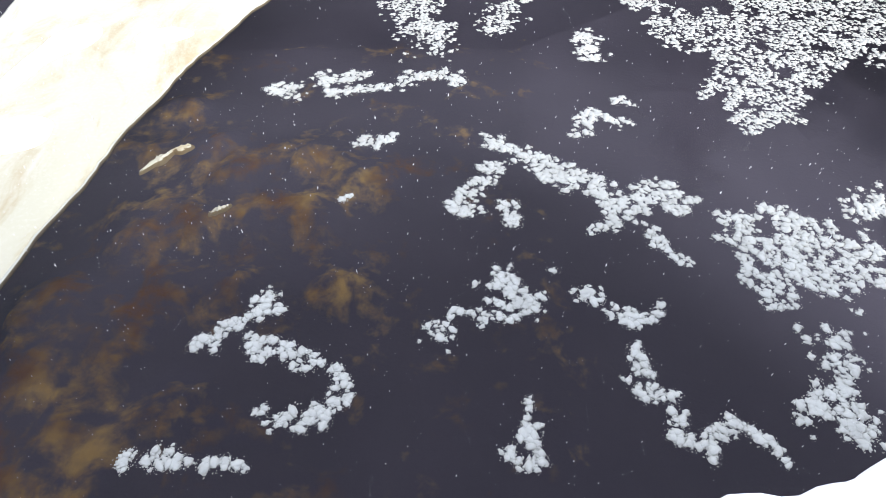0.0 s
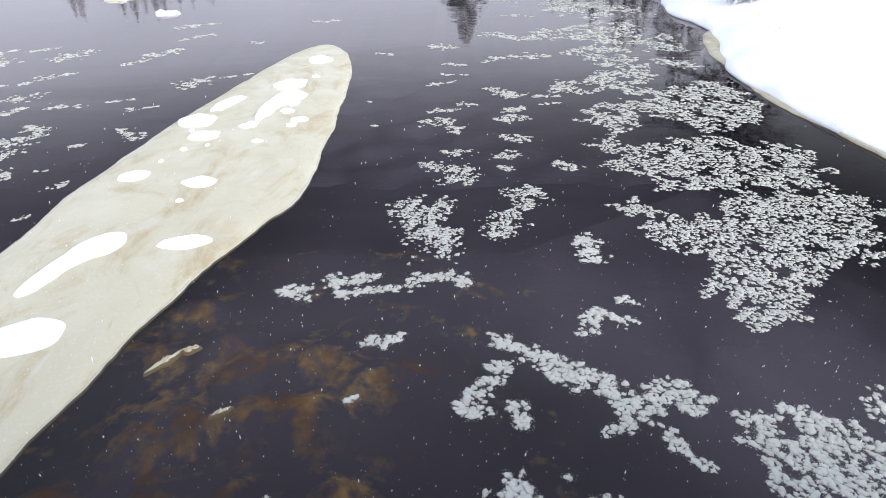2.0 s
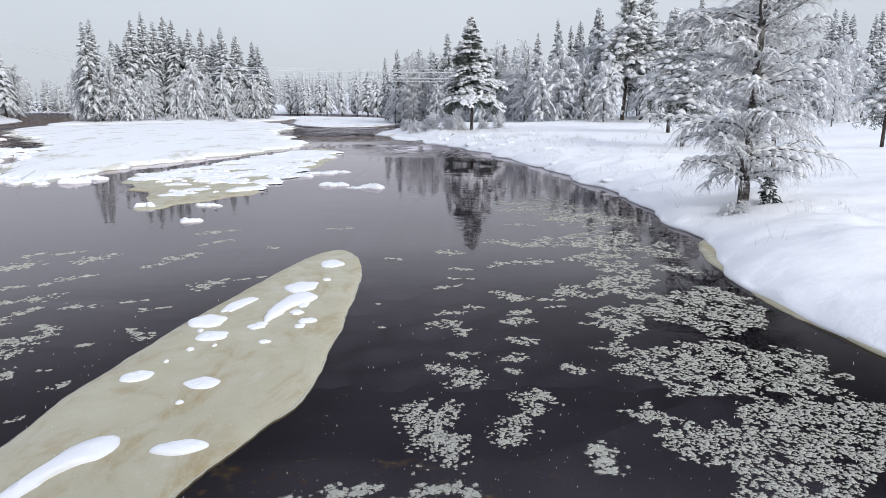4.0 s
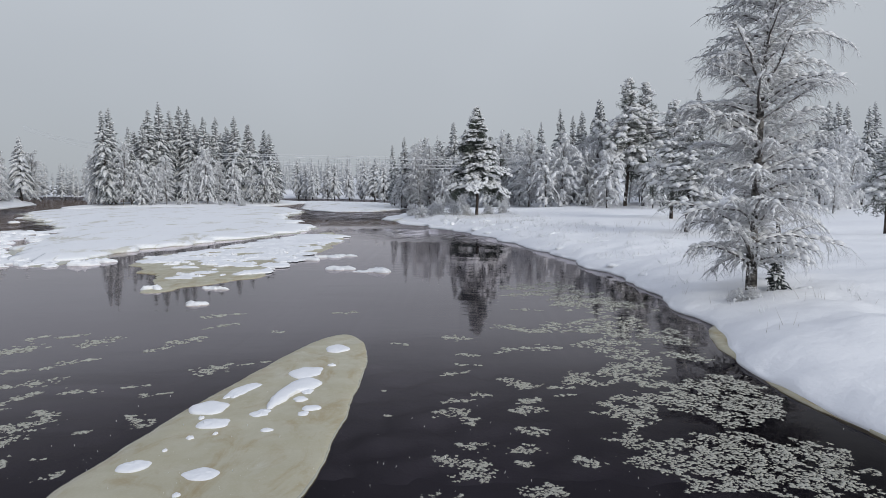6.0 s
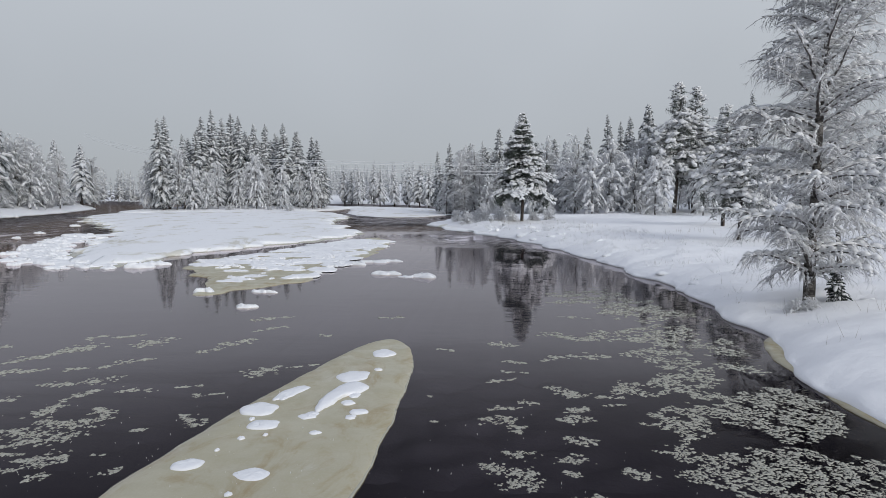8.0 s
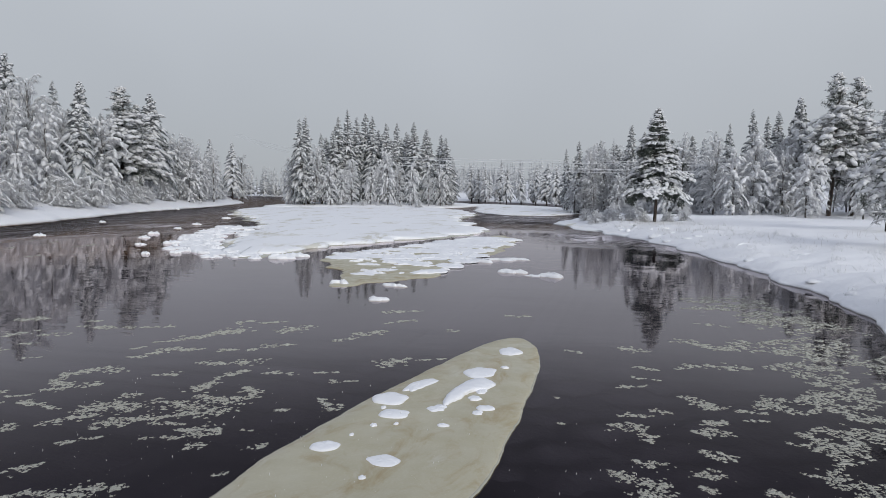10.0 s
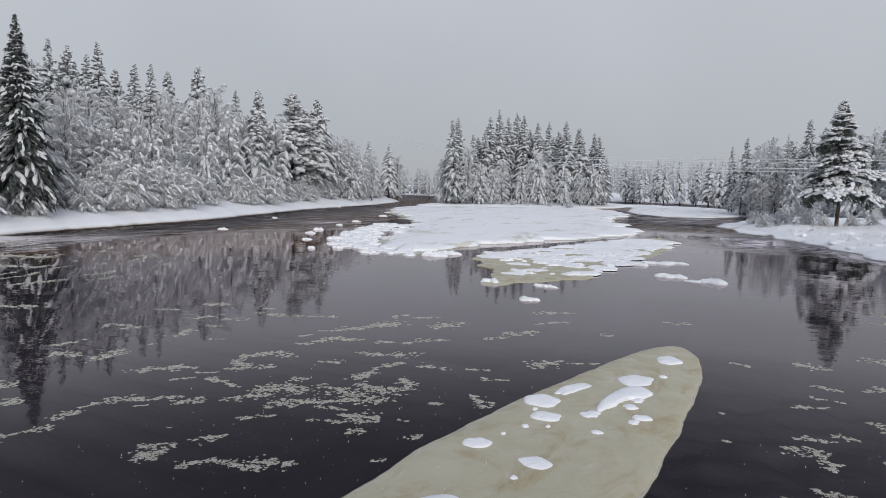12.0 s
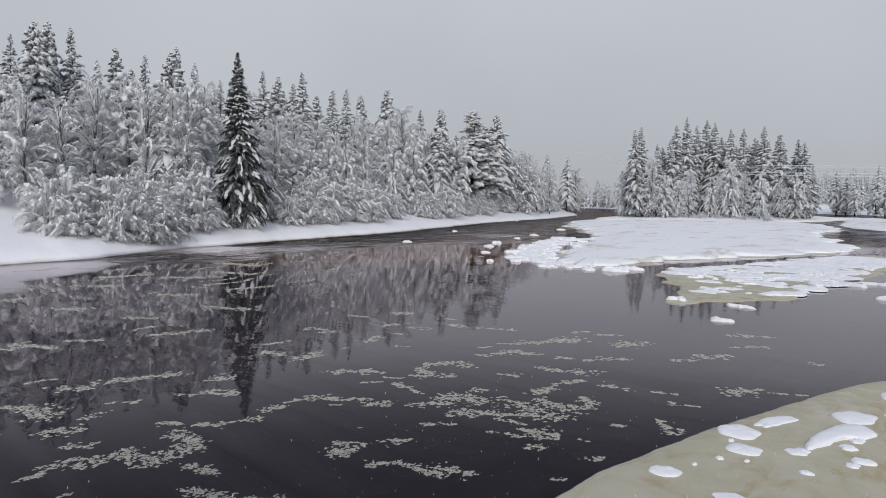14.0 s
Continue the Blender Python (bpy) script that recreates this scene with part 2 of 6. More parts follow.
WIRE = plain_mat("wire_snow", (0.8, 0.8, 0.81), (0.88, 0.88, 0.89))
STALK = plain_mat("dry_stalks", (0.24, 0.2, 0.16), (0.5, 0.46, 0.42))

# ---------------------------------------------------------------- mesh tools
rng = np.random.default_rng(7)


def mesh_of(name, verts, tris, mat, smooth=True):
    me = bpy.data.meshes.new(name)
    verts, tris = np.asarray(verts, np.float32), np.asarray(tris, np.int32)
    me.vertices.add(len(verts))
    me.vertices.foreach_set("co", verts.ravel())
    me.loops.add(tris.size)
    me.loops.foreach_set("vertex_index", tris.ravel())
    me.polygons.add(len(tris))
    me.polygons.foreach_set("loop_start", np.arange(0, tris.size, 3, dtype=np.int32))
    me.polygons.foreach_set("use_smooth", np.full(len(tris), smooth, dtype=bool))
    me.update(calc_edges=True)
    me.validate()
    me.materials.append(mat)
    return me


class Heap:
    """Collects pieces of one mesh."""

    def __init__(self):
        self.v, self.f, self.n = [], [], 0

    def add(self, verts, tris):
        self.v.append(np.asarray(verts, float))
        self.f.append(np.asarray(tris, int) + self.n)
        self.n += len(verts)

    def mesh(self, name, mat, smooth=True):
        return mesh_of(name, np.concatenate(self.v), np.concatenate(self.f), mat, smooth)


def part(name, heap, mat, parent, label="", smooth=True):
    ob = new(name, heap.mesh(name, mat, smooth))
    ob.parent = parent
    return tagged(ob, label)


def quads(nu, nv, wrap=False):
    """Triangles of an nu by nv lattice of vertices."""
    i, j = np.meshgrid(np.arange(nu - (0 if wrap else 1)), np.arange(nv - 1), indexing="ij")
    a, b = i * nv + j, ((i + 1) % nu) * nv + j
    return np.concatenate([np.stack([a, b, b + 1], -1).reshape(-1, 3), np.stack([a, b + 1, a + 1], -1).reshape(-1, 3)])


def ripple(x, y, size, seed, octaves=4):
    """Smooth random relief, about -1 to 1, with the largest forms `size` metres across."""
    r = np.random.default_rng(seed)
    total, amp = np.zeros(np.broadcast(x, y).shape), 1.0
    for _ in range(octaves):
        for _ in range(5):
            a, ph = r.uniform(0, 2 * np.pi, 2)
            k = 2 * np.pi / size * r.uniform(0.7, 1.4)
            total = total + amp * 0.45 * np.sin(k * (np.cos(a) * x + np.sin(a) * y) + ph)
        amp, size = amp * 0.5, size * 0.5
    return total * 0.6


def smooth_line(points, step, closed=False):
    """A rounded line through a few points, at even steps."""
    p = np.asarray(points, float)
    n = len(p)
    out = []
    for i in range(n if closed else n - 1):
        q = [p[(i + k) % n] if closed else p[min(max(i + k, 0), n - 1)] for k in (-1, 0, 1, 2)]
        m = max(2, int(np.linalg.norm(q[2] - q[1]) / step))
        t = np.linspace(0, 1, m, endpoint=False)[:, None]
        out.append(0.5 * (2 * q[1] + (q[2] - q[0]) * t + (2 * q[0] - 5 * q[1] + 4 * q[2] - q[3]) * t**2 + (3 * q[1] - q[0] - 3 * q[2] + q[3]) * t**3))
    if not closed:
        out.append(p[-1:])
    return np.concatenate(out)


def weld(v, f):
    """Joins vertices that fall on one place, and drops the triangles that vanish."""
    _, first, inv = np.unique(np.round(v[:, :2] / 1e-3).astype(int) * [1, 100003] @ [1, 1] + np.round(v[:, 2] / 2e-3).astype(int) * 10**12, return_index=True, return_inverse=True)
    f = inv.reshape(-1)[f]
    return v[first], f[(f[:, 0] != f[:, 1]) & (f[:, 1] != f[:, 2]) & (f[:, 0] != f[:, 2])]


def slab(outline, spine, profile, step, ragged, seed, relief=0.0):
    """A sheet of ice or snow: rings drawn from the outline in towards a spine, each at its own height."""
    o = smooth_line(outline, step, True)
    nxt, prv = np.roll(o, -1, 0), np.roll(o, 1, 0)
    nor = np.stack([(nxt - prv)[:, 1], -(nxt - prv)[:, 0]], -1)
    nor /= np.linalg.norm(nor, axis=1)[:, None] + 1e-9
    o = o + nor * (ragged * ripple(o[:, 0], o[:, 1], step * 22, seed, 5))[:, None]
    a, b = np.asarray(spine[0], float), np.asarray(spine[1], float)
    t = np.clip(((o - a) @ (b - a)) / max((b - a) @ (b - a), 1e-9), 0, 1)
    q = a + t[:, None] * (b - a)
    soft = o
    for _ in range(3):
        soft = sum(np.roll(soft, j, 0) for j in range(-12, 13)) / 25
    rings = []
    for k, z in profile:
        w = min(1.0, max(0.0, (0.97 - k) / 0.2))
        xy = q + (o * (1 - w) + soft * w - q) * k
        h = np.full(len(xy), float(z))
        if k < 0.99:
            h = h + relief * ripple(xy[:, 0], xy[:, 1], step * 30, seed + 1, 4)
        rings.append(np.column_stack([xy, h]))
    v = np.stack(rings, 1)
    heap = Heap()
    heap.add(*weld(v.reshape(-1, 3), quads(len(o), len(rings), True)))
    return heap


def ball(level):
    """Unit sphere of 8 or 32 triangles."""
    bm = bmesh.new()
    v = [bm.verts.new(c) for c in ((1, 0, 0), (-1, 0, 0), (0, 1, 0), (0, -1, 0), (0, 0, 1), (0, 0, -1))]
    for a, b, c in ((0, 2, 4), (2, 1, 4), (1, 3, 4), (3, 0, 4), (2, 0, 5), (1, 2, 5), (3, 1, 5), (0, 3, 5)):
        bm.faces.new((v[a], v[b], v[c]))
    if level:
        bmesh.ops.subdivide_edges(bm, edges=bm.edges[:], cuts=level, use_grid_fill=True)
        bmesh.ops.triangulate(bm, faces=bm.faces[:])
    bm.verts.index_update()
    vv = np.array([x.co[:] for x in bm.verts])
    ff = np.array([[x.index for x in f.verts] for f in bm.faces])
    bm.free()
    return vv / np.linalg.norm(vv, axis=1)[:, None], ff


BALL8, BALL32 = ball(0), ball(1)
SPIKE = (np.array([(0.5, 0, 0), (-0.25, 0.43, 0), (-0.25, -0.43, 0), (0.1, 0.0, 1.0)]), np.array([(0, 1, 3), (1, 2, 3), (2, 0, 3)]))


def strew(heap, template, at, axes, jitter, r):
    """Copies of a template into one mesh: axes holds, for each copy, its three column vectors."""
    tv, tf = template
    at, axes = np.asarray(at, float), np.asarray(axes, float)
    v = np.einsum("nij,kj->nki", axes, tv) * (1 + jitter * r.normal(size=(len(at), len(tv), 1))) + at[:, None, :]
    f = tf[None] + (np.arange(len(at)) * len(tv))[:, None, None]
    heap.add(v.reshape(-1, 3), f.reshape(-1, 3))


def frames_of(d):
    """Two directions square to each of the directions d."""
    d = d / (np.linalg.norm(d, axis=1)[:, None] + 1e-9)
    ref = np.where(np.abs(d[:, 2:3]) > 0.9, np.array([[1.0, 0, 0]]), np.array([[0, 0, 1.0]]))
    s = np.cross(ref, d)
    s /= np.linalg.norm(s, axis=1)[:, None] + 1e-9
    return d, s, np.cross(d, s)


def tube(heap, pts, radii, sides):
    p = np.asarray(pts, float)
    d = np.gradient(p, axis=0)
    _, s, n = frames_of(d)
    a = np.arange(sides) * 2 * np.pi / sides
    rr = np.asarray(radii, float)[:, None, None]
    ring = p[:, None] + rr * (np.cos(a)[None, :, None] * s[:, None] + np.sin(a)[None, :, None] * n[:, None])
    v = ring.transpose(1, 0, 2).reshape(-1, 3)
    heap.add(v, quads(sides, len(p), True))


# ---------------------------------------------------------------- water, bed and banks
def grid_sheet(name, xs, ys, zfun, mat):
    gx, gy = np.meshgrid(xs, ys, indexing="ij")
    v = np.stack([gx, gy, zfun(gx, gy)], -1).reshape(-1, 3)
    return new(name, mesh_of(name, v, quads(len(xs), len(ys)), mat))


def bed_height(x, y):
    shallow = np.exp(-(((x + 2.6) / 1.9) ** 2 + ((y - 3.6) / 2.6) ** 2))
    return -1.5 + 0.15 * shallow + 0.10 * ripple(x, y, 1.6, 31)


near = np.linspace(-9, 9, 91)
bed = grid_sheet("ground", np.concatenate([[-2500, -400, -60, -20], near, [20, 60, 400, 2500]]),
                 np.concatenate([[-2500, -200, -20], np.linspace(-4, 20, 121), [40, 120, 500, 2500]]), bed_height, BED)
tagged(bed, "peaty river bed, blued where deep for light scattered in the water", "ground", kind="structure")
water = new("water", mesh_of("water", [(-2500, -2500, 0), (2500, -2500, 0), (2500, 2500, 0), (-2500, 2500, 0)], [(0, 1, 2), (0, 2, 3)], WATER))
tagged(water, "dark still peat-brown river water with soft reflections", "water", kind="structure")
water.visible_shadow = False

RIGHT_SHORE = [(-120, 16), (-30, 12), (0, 9.6), (5, 8.1), (8, 7.15), (9.6, 6.85), (11.2, 6.45), (12.8, 6.28), (14.3, 6.25), (16.9, 6.87), (18.4, 7.1), (21.3, 7.06),
               (24.8, 7.13), (28.7, 6.76), (36, 5.67), (47, 3.36), (60, -0.92), (70, -5), (81, -9), (86, -8), (95, -4), (124, -8), (150, -12), (175, -17), (195, -24), (225, -48),
               (245, -80), (300, -150), (330, -215), (420, -420), (2500, -2500)]
LEFT_SHORE = [(-120, -45), (0, -48), (9.2, -48.6), (14.2, -49.4), (23, -55), (34, -58.3), (55, -64), (92, -80.5), (130, -92), (160, -105), (178, -128), (230, -175), (308, -215), (340, -250), (420, -430), (2500, -2500)]


def bank(name, shore, side, profile, ys, seed, label):
    """Snow-covered land on one side of a shore line: profile gives height by distance from the water's edge."""
    sy, sx = np.array(shore, float).T
    edge = np.interp(ys, sy, sx)
    k = np.ones(5) / 5
    near_part = (ys > 6) & (ys < 120)
    edge = np.where(near_part, np.convolve(np.pad(edge, 2, mode="edge"), k, "valid"), edge)
    edge = edge + 0.14 * ripple(ys, ys * 0, 5.0, seed, 4) * np.clip(ys / 15, 0.5, 3)
    ps, pz = np.array(profile, float).T
    s = ps[None, :] + 0 * ys[:, None]
    x = edge[:, None] + side * s * (1 + 0.0 * s)
    y = ys[:, None] + 0 * s
    z = pz[None, :] + ripple(x, y, 7.0, seed + 2, 4) * np.clip(s - 0.2, 0, 3) * 0.06 + ripple(x, y, 40, seed + 3, 3) * np.clip(s - 3, 0, 60) * 0.012
    z = z + ripple(x, y, 2.2, seed + 4, 3) * 0.05 * (s > 0.05) * (s < 8)
    v = np.stack([x, y, z], -1)
    ob = new(name, mesh_of(name, v.reshape(-1, 3), quads(len(ys), len(ps)), SNOW))
    return tagged(ob, label, "snowy bank", kind="structure")


RIGHT_PROFILE = [(0.5, -0.1), (0.06, -0.06), (-0.03, 0.02), (-0.01, 0.07), (0.06, 0.12), (0.18, 0.18), (0.35, 0.25), (0.6, 0.34), (0.9, 0.42), (1.3, 0.5), (1.8, 0.57), (2.4, 0.63),
                 (3, 0.68), (4, 0.72), (5, 0.75), (6.5, 0.78), (8, 0.8), (10, 0.83), (13, 0.87), (17, 0.9), (22, 0.95), (30, 1.0), (45, 1.1), (70, 1.3), (110, 2), (200, 5), (500, 12), (2500, 30)]
LEFT_PROFILE = [(0.6, -0.1), (0.1, -0.06), (-0.1, 0.05), (0.1, 0.3), (0.5, 0.5), (1.2, 0.75), (2.5, 1.05), (5, 1.6), (9, 2.6), (14, 3.6), (20, 4.6), (28, 5.8), (40, 7.6), (55, 10),
                (75, 13), (110, 18), (180, 27), (400, 45), (2500, 60)]


def height_at(x, y):
    """Height of the snow at a place on either bank."""
    rs, ls = np.array(RIGHT_SHORE, float).T, np.array(LEFT_SHORE, float).T
    dr, dl = x - np.interp(y, rs[0], rs[1]), np.interp(y, ls[0], ls[1]) - x
    s, prof = (dr, RIGHT_PROFILE) if dr > dl else (dl, LEFT_PROFILE)
    ps, pz = np.array(prof[3:], float).T
    seed = 41 if dr > dl else 61
    xx, yy = np.array([x]), np.array([y])
    return float(np.interp(s, ps, pz) + (ripple(xx, yy, 7.0, seed + 2, 4) * min(max(s - 0.2, 0), 3) * 0.06 + ripple(xx, yy, 40, seed + 3, 3) * min(max(s - 3, 0), 60) * 0.012)[0])


right_ys = np.concatenate([np.linspace(-120, 2, 20), np.arange(3, 40, 0.22), np.arange(40, 110, 0.8), np.linspace(111, 340, 100), [420, 900, 2500]])
left_ys = np.concatenate([np.linspace(-120, -2, 20), np.arange(0, 110, 0.7), np.linspace(112, 345, 90), [420, 900, 2500]])
bank("bank_right", RIGHT_SHORE, 1, RIGHT_PROFILE, right_ys, 41, "deep smooth snow on the low river bank")
bank("bank_left", LEFT_SHORE, -1, LEFT_PROFILE, left_ys, 61, "snow-covered river bank rising to a wooded hill")

island = new("island", slab([(-76, 122), (-80, 142), (-72, 165), (-50, 172), (-38, 162), (-40, 138), (-47, 126), (-62, 121)], [(-60, 142), (-56, 150)],
                            [(0.98, -0.1), (1, 0.1), (0.97, 0.4), (0.9, 0.7), (0.7, 1.0), (0.4, 1.2), (0.0, 1.3)], 1.0, 0.8, 5, 0.25).mesh("island", SNOW))
tagged(island, "low snow-covered island in the river", "island", kind="structure")

LEDGE = [(-6, -0.4), (-2, -0.12), (0, 0.12), (0.42, 0.29), (0.56, 0.36), (0.64, 0.385), (0.74, 0.385), (0.85, 0.4), (0.93, 0.44), (1.1, 0.5), (1.4, 0.58), (2.2, 0.7), (6, 0.9)]
lx, ly = smooth_line(LEDGE, 0.03).T
prof = [(0.05, -2.2), (-0.02, 0.0), (-0.01, 2.3), (0.015, 2.55), (0.0, 2.68), (-0.04, 2.76), (-0.12, 2.83), (-0.3, 2.88), (-0.8, 2.9), (-2.5, 2.85), (-8, 2.7)]
lv = np.stack([np.column_stack([lx, ly + d + 0.012 * ripple(lx, ly, 0.2, 71) * (d > -0.2), z + 0.015 * ripple(lx, ly + d, 0.3, 72)]) for d, z in prof], 1)
ledge = new("embankment", mesh_of("embankment", lv.reshape(-1, 3), quads(len(lx), len(prof)), SNOW))
tagged(ledge, "snow-covered edge of the embankment above the water", "embankment", kind="structure")

# ---------------------------------------------------------------- ice
FLOE = [(-5.38, 6.6), (-5.36, 8.4), (-5.22, 9.5), (-4.98, 11.2), (-4.58, 13.15), (-4.08, 15.4), (-3.6, 16.9), (-3.1, 17.3), (-2.55, 16.55), (-2.17, 14.7), (-2.05, 12.2), (-2.03, 9.4),
        (-2.07, 8.15), (-2.36, 7.4), (-2.75, 6.3), (-3.05, 5.2), (-3.23, 4.3), (-3.42, 3.3), (-3.6, 2.3), (-4.2, 1.5), (-5.0, 1.9), (-5.42, 4.0)]
floe = tagged(new("ice_floe"), "long pale yellowish ice floe with brown thaw stains", "ice floe")
FLOE_SPINE = [(-4.4, 3.2), (-3.15, 15.6)]
part("ice_body", slab(FLOE, FLOE_SPINE, [(0.9, -0.1), (0.96, -0.07), (0.99, -0.03), (1.0, 0.0), (0.985, 0.014), (0.95, 0.03), (0.85, 0.055), (0.65, 0.07), (0.4, 0.075), (0.0, 0.075)], 0.05, 0.022, 3, 0.012), ICE, floe)
part("soaked_rim", slab(FLOE, FLOE_SPINE, [(0.95, -0.05), (1.0, -0.05), (1.014, -0.02), (1.012, 0.002), (0.99, 0.007), (0.95, -0.02)], 0.05, 0.022, 3), SOAKED, floe, "water-soaked pale rim just awash")


def mound(name, x, y, z, rx, ry, turn, height, label, category, group, seed, mat=SNOW, rag=0.12):
    """A soft-edged pad of snow with an uneven outline, lying at height z."""
    r = np.random.default_rng(seed)
    n = 36
    a = np.linspace(0, 2 * np.pi, n, endpoint=False)
    wob = 1 + rag * sum(r.normal() * np.cos(k * a + r.uniform(0, 6.3)) / k**0.7 for k in range(2, 7))
    v = []
    for k, h in ((1.0, -0.2), (0.99, 0.18), (0.92, 0.5), (0.74, 0.8), (0.42, 0.95), (0.0, 1.0)):
        jig = 1 + (0.12 if rag < 0.15 else 0.3) * np.convolve(r.normal(size=n + 2), (0.6, 0.6, 0.6), 'valid') * (0.3 < k < 0.95)
        v.append(np.column_stack([np.cos(a) * rx * wob * k, np.sin(a) * ry * wob * k, height * h * jig]))
    v = np.stack(v, 1)
    heap = Heap()
    heap.add(*weld(v.reshape(-1, 3), quads(n, v.shape[1], True)))
    ob = new(name, heap.mesh(name, mat))
    ob.matrix_world = pose(x, y, z, 0, 0, turn)
    return tagged(ob, label, category, group)


PADS = [(-3.00, 15.52, 0.27, 0.41, 0), (-3.28, 13.48, 0.34, 0.44, 0), (-2.95, 12.21, 0.11, 0.18, 0), (-2.98, 11.74, 0.13, 0.14, 0), (-4.23, 12.28, 0.20, 0.50, -20), (-4.3, 11.95, 0.12, 0.16, 0),
        (-4.51, 11.25, 0.34, 0.36, -40), (-4.14, 10.47, 0.29, 0.23, 8), (-3.49, 10.97, 0.18, 0.18, 0), (-2.66, 11.25, 0.17, 0.15, 0), (-2.74, 10.96, 0.10, 0.12, 0), (-4.64, 8.79, 0.24, 0.19, 25),
        (-3.57, 8.54, 0.27, 0.2, 10), (-4.27, 9.85, 0.06, 0.08, 0), (-3.93, 10.02, 0.04, 0.06, 0), (-4.44, 9.34, 0.04, 0.05, 0), (-3.65, 7.93, 0.06, 0.06, 0), (-3.15, 10.18, 0.11, 0.08, 0),
        (-2.85, 14.05, 0.10, 0.08, 0), (-4.44, 10.73, 0.05, 0.08, 0)]
for i, (x, y, rx, ry, turn) in enumerate(PADS):
    mound("snow_patch", x, y, 0.066, rx, ry, turn, 0.03 + 0.06 * min(rx, ry), "small white pad of fresh snow lying on the ice floe", "snow patch", "snow on the floe", 100 + i)
long = new("snow_patch", slab([(-3.5, 11.25), (-3.36, 11.2), (-3.26, 11.6), (-3.12, 12.1), (-2.86, 12.35), (-2.78, 12.7), (-2.95, 12.95), (-3.15, 13.1), (-3.38, 12.8), (-3.5, 12.2), (-3.52, 11.7)],
                              [(-3.4, 11.6), (-3.1, 12.6)], [(1.02, 0.05), (1.0, 0.085), (0.92, 0.115), (0.75, 0.13), (0.4, 0.14), (0.0, 0.14)], 0.03, 0.025, 29).mesh("snow_patch", SNOW))
tagged(long, "long crooked patch of fresh snow lying on the ice floe", "snow patch", "snow on the floe")
big = new("snow_patch", slab([(-4.62, 5.75), (-4.52, 6.25), (-4.42, 6.75), (-4.2, 7.0), (-4.0, 7.02), (-3.9, 6.8), (-3.95, 6.55), (-4.15, 6.4), (-4.3, 6.15), (-4.42, 5.75), (-4.55, 5.62)],
                             [(-4.5, 5.95), (-4.15, 6.75)], [(1.02, 0.05), (1.0, 0.085), (0.92, 0.12), (0.75, 0.14), (0.4, 0.15), (0.0, 0.15)], 0.03, 0.02, 9).mesh("snow_patch", SNOW))
tagged(big, "long curved patch of fresh snow lying on the ice floe", "snow patch", "snow on the floe")
mound("snow_patch", -3.17, 6.77, 0.066, 0.32, 0.15, 12, 0.06, "oval pad of fresh snow lying on the ice floe", "snow patch", "snow on the floe", 131, rag=0.05)
mound("snow_patch", -4.13, 4.9, 0.066, 0.42, 0.30, 25, 0.07, "wide pad of fresh snow lying on the ice floe", "snow patch", "snow on the floe", 132, rag=0.05)

shelf = tagged(new("ice_shelf"), "wide snow-covered shelf of river ice in front of the island", "ice shelf")
part("snow_crust", slab([(-22.3, 34), (-25.5, 36.6), (-28.3, 41), (-32.2, 48.5), (-37.4, 60), (-43.7, 70), (-60, 90), (-74, 112), (-72, 128), (-44, 136), (-28, 110), (-24, 88), (-17.5, 70), (-13.6, 61.5), (-17.2, 51), (-20.6, 42.5)],
                              [(-27, 45), (-46, 118)], [(0.98, -0.08), (1.005, 0.02), (0.99, 0.12), (0.97, 0.19), (0.94, 0.23), (0.9, 0.27), (0.84, 0.3), (0.77, 0.33), (0.68, 0.35), (0.57, 0.38), (0.45, 0.4), (0.32, 0.42), (0.18, 0.45), (0.0, 0.5)],
                              0.3, 1.2, 15, 0.035), SHELF, shelf)
part("slush_edge", slab([(-21.6, 33.4), (-25.7, 36), (-28.6, 40.5), (-32.6, 48), (-38, 59.5), (-44.5, 69.5), (-61, 90), (-75, 112), (-72, 128), (-44, 136), (-27, 110), (-23, 88), (-17, 70), (-13.2, 61), (-16.8, 51), (-20.3, 42)],
                        [(-27, 45), (-46, 118)], [(0.9, -0.06), (1.0, -0.04), (0.995, 0.012), (0.95, 0.03), (0.8, 0.02)], 0.4, 0.9, 16), SOAKED, shelf, "grey slush along the edge")
sheet = new("ice_sheet", slab([(-18, 36), (-13.8, 28.9), (-12, 24.5), (-10.9, 26), (-9, 29), (-9.6, 32), (-8.7, 40.5), (-9, 50), (-11.5, 57), (-13.2, 50), (-15, 44)],
                              [(-12.5, 30), (-11.5, 50)], [(0.95, -0.08), (1.01, -0.03), (1.0, 0.01), (0.97, 0.03), (0.85, 0.05), (0.5, 0.06), (0.0, 0.06)], 0.15, 0.3, 19, 0.01).mesh("ice_sheet", ICE))
tagged(sheet, "flat yellowish sheet of bare river ice dotted with snow", "ice sheet")


def inside(poly, x, y):
    p = np.asarray(poly, float)
    q = np.roll(p, -1, 0)
    cut = ((p[:, 1] > y) != (q[:, 1] > y)) & (x < (q[:, 0] - p[:, 0]) * (y - p[:, 1]) / (q[:, 1] - p[:, 1] + 1e-12) + p[:, 0])
    return bool(cut.sum() % 2)


SHEET_AREA = [(-17.5, 36), (-13.6, 30), (-12, 27.5), (-10, 28.5), (-9.2, 31), (-9, 40), (-9.3, 50), (-12, 56), (-14.5, 46)]
made = 0
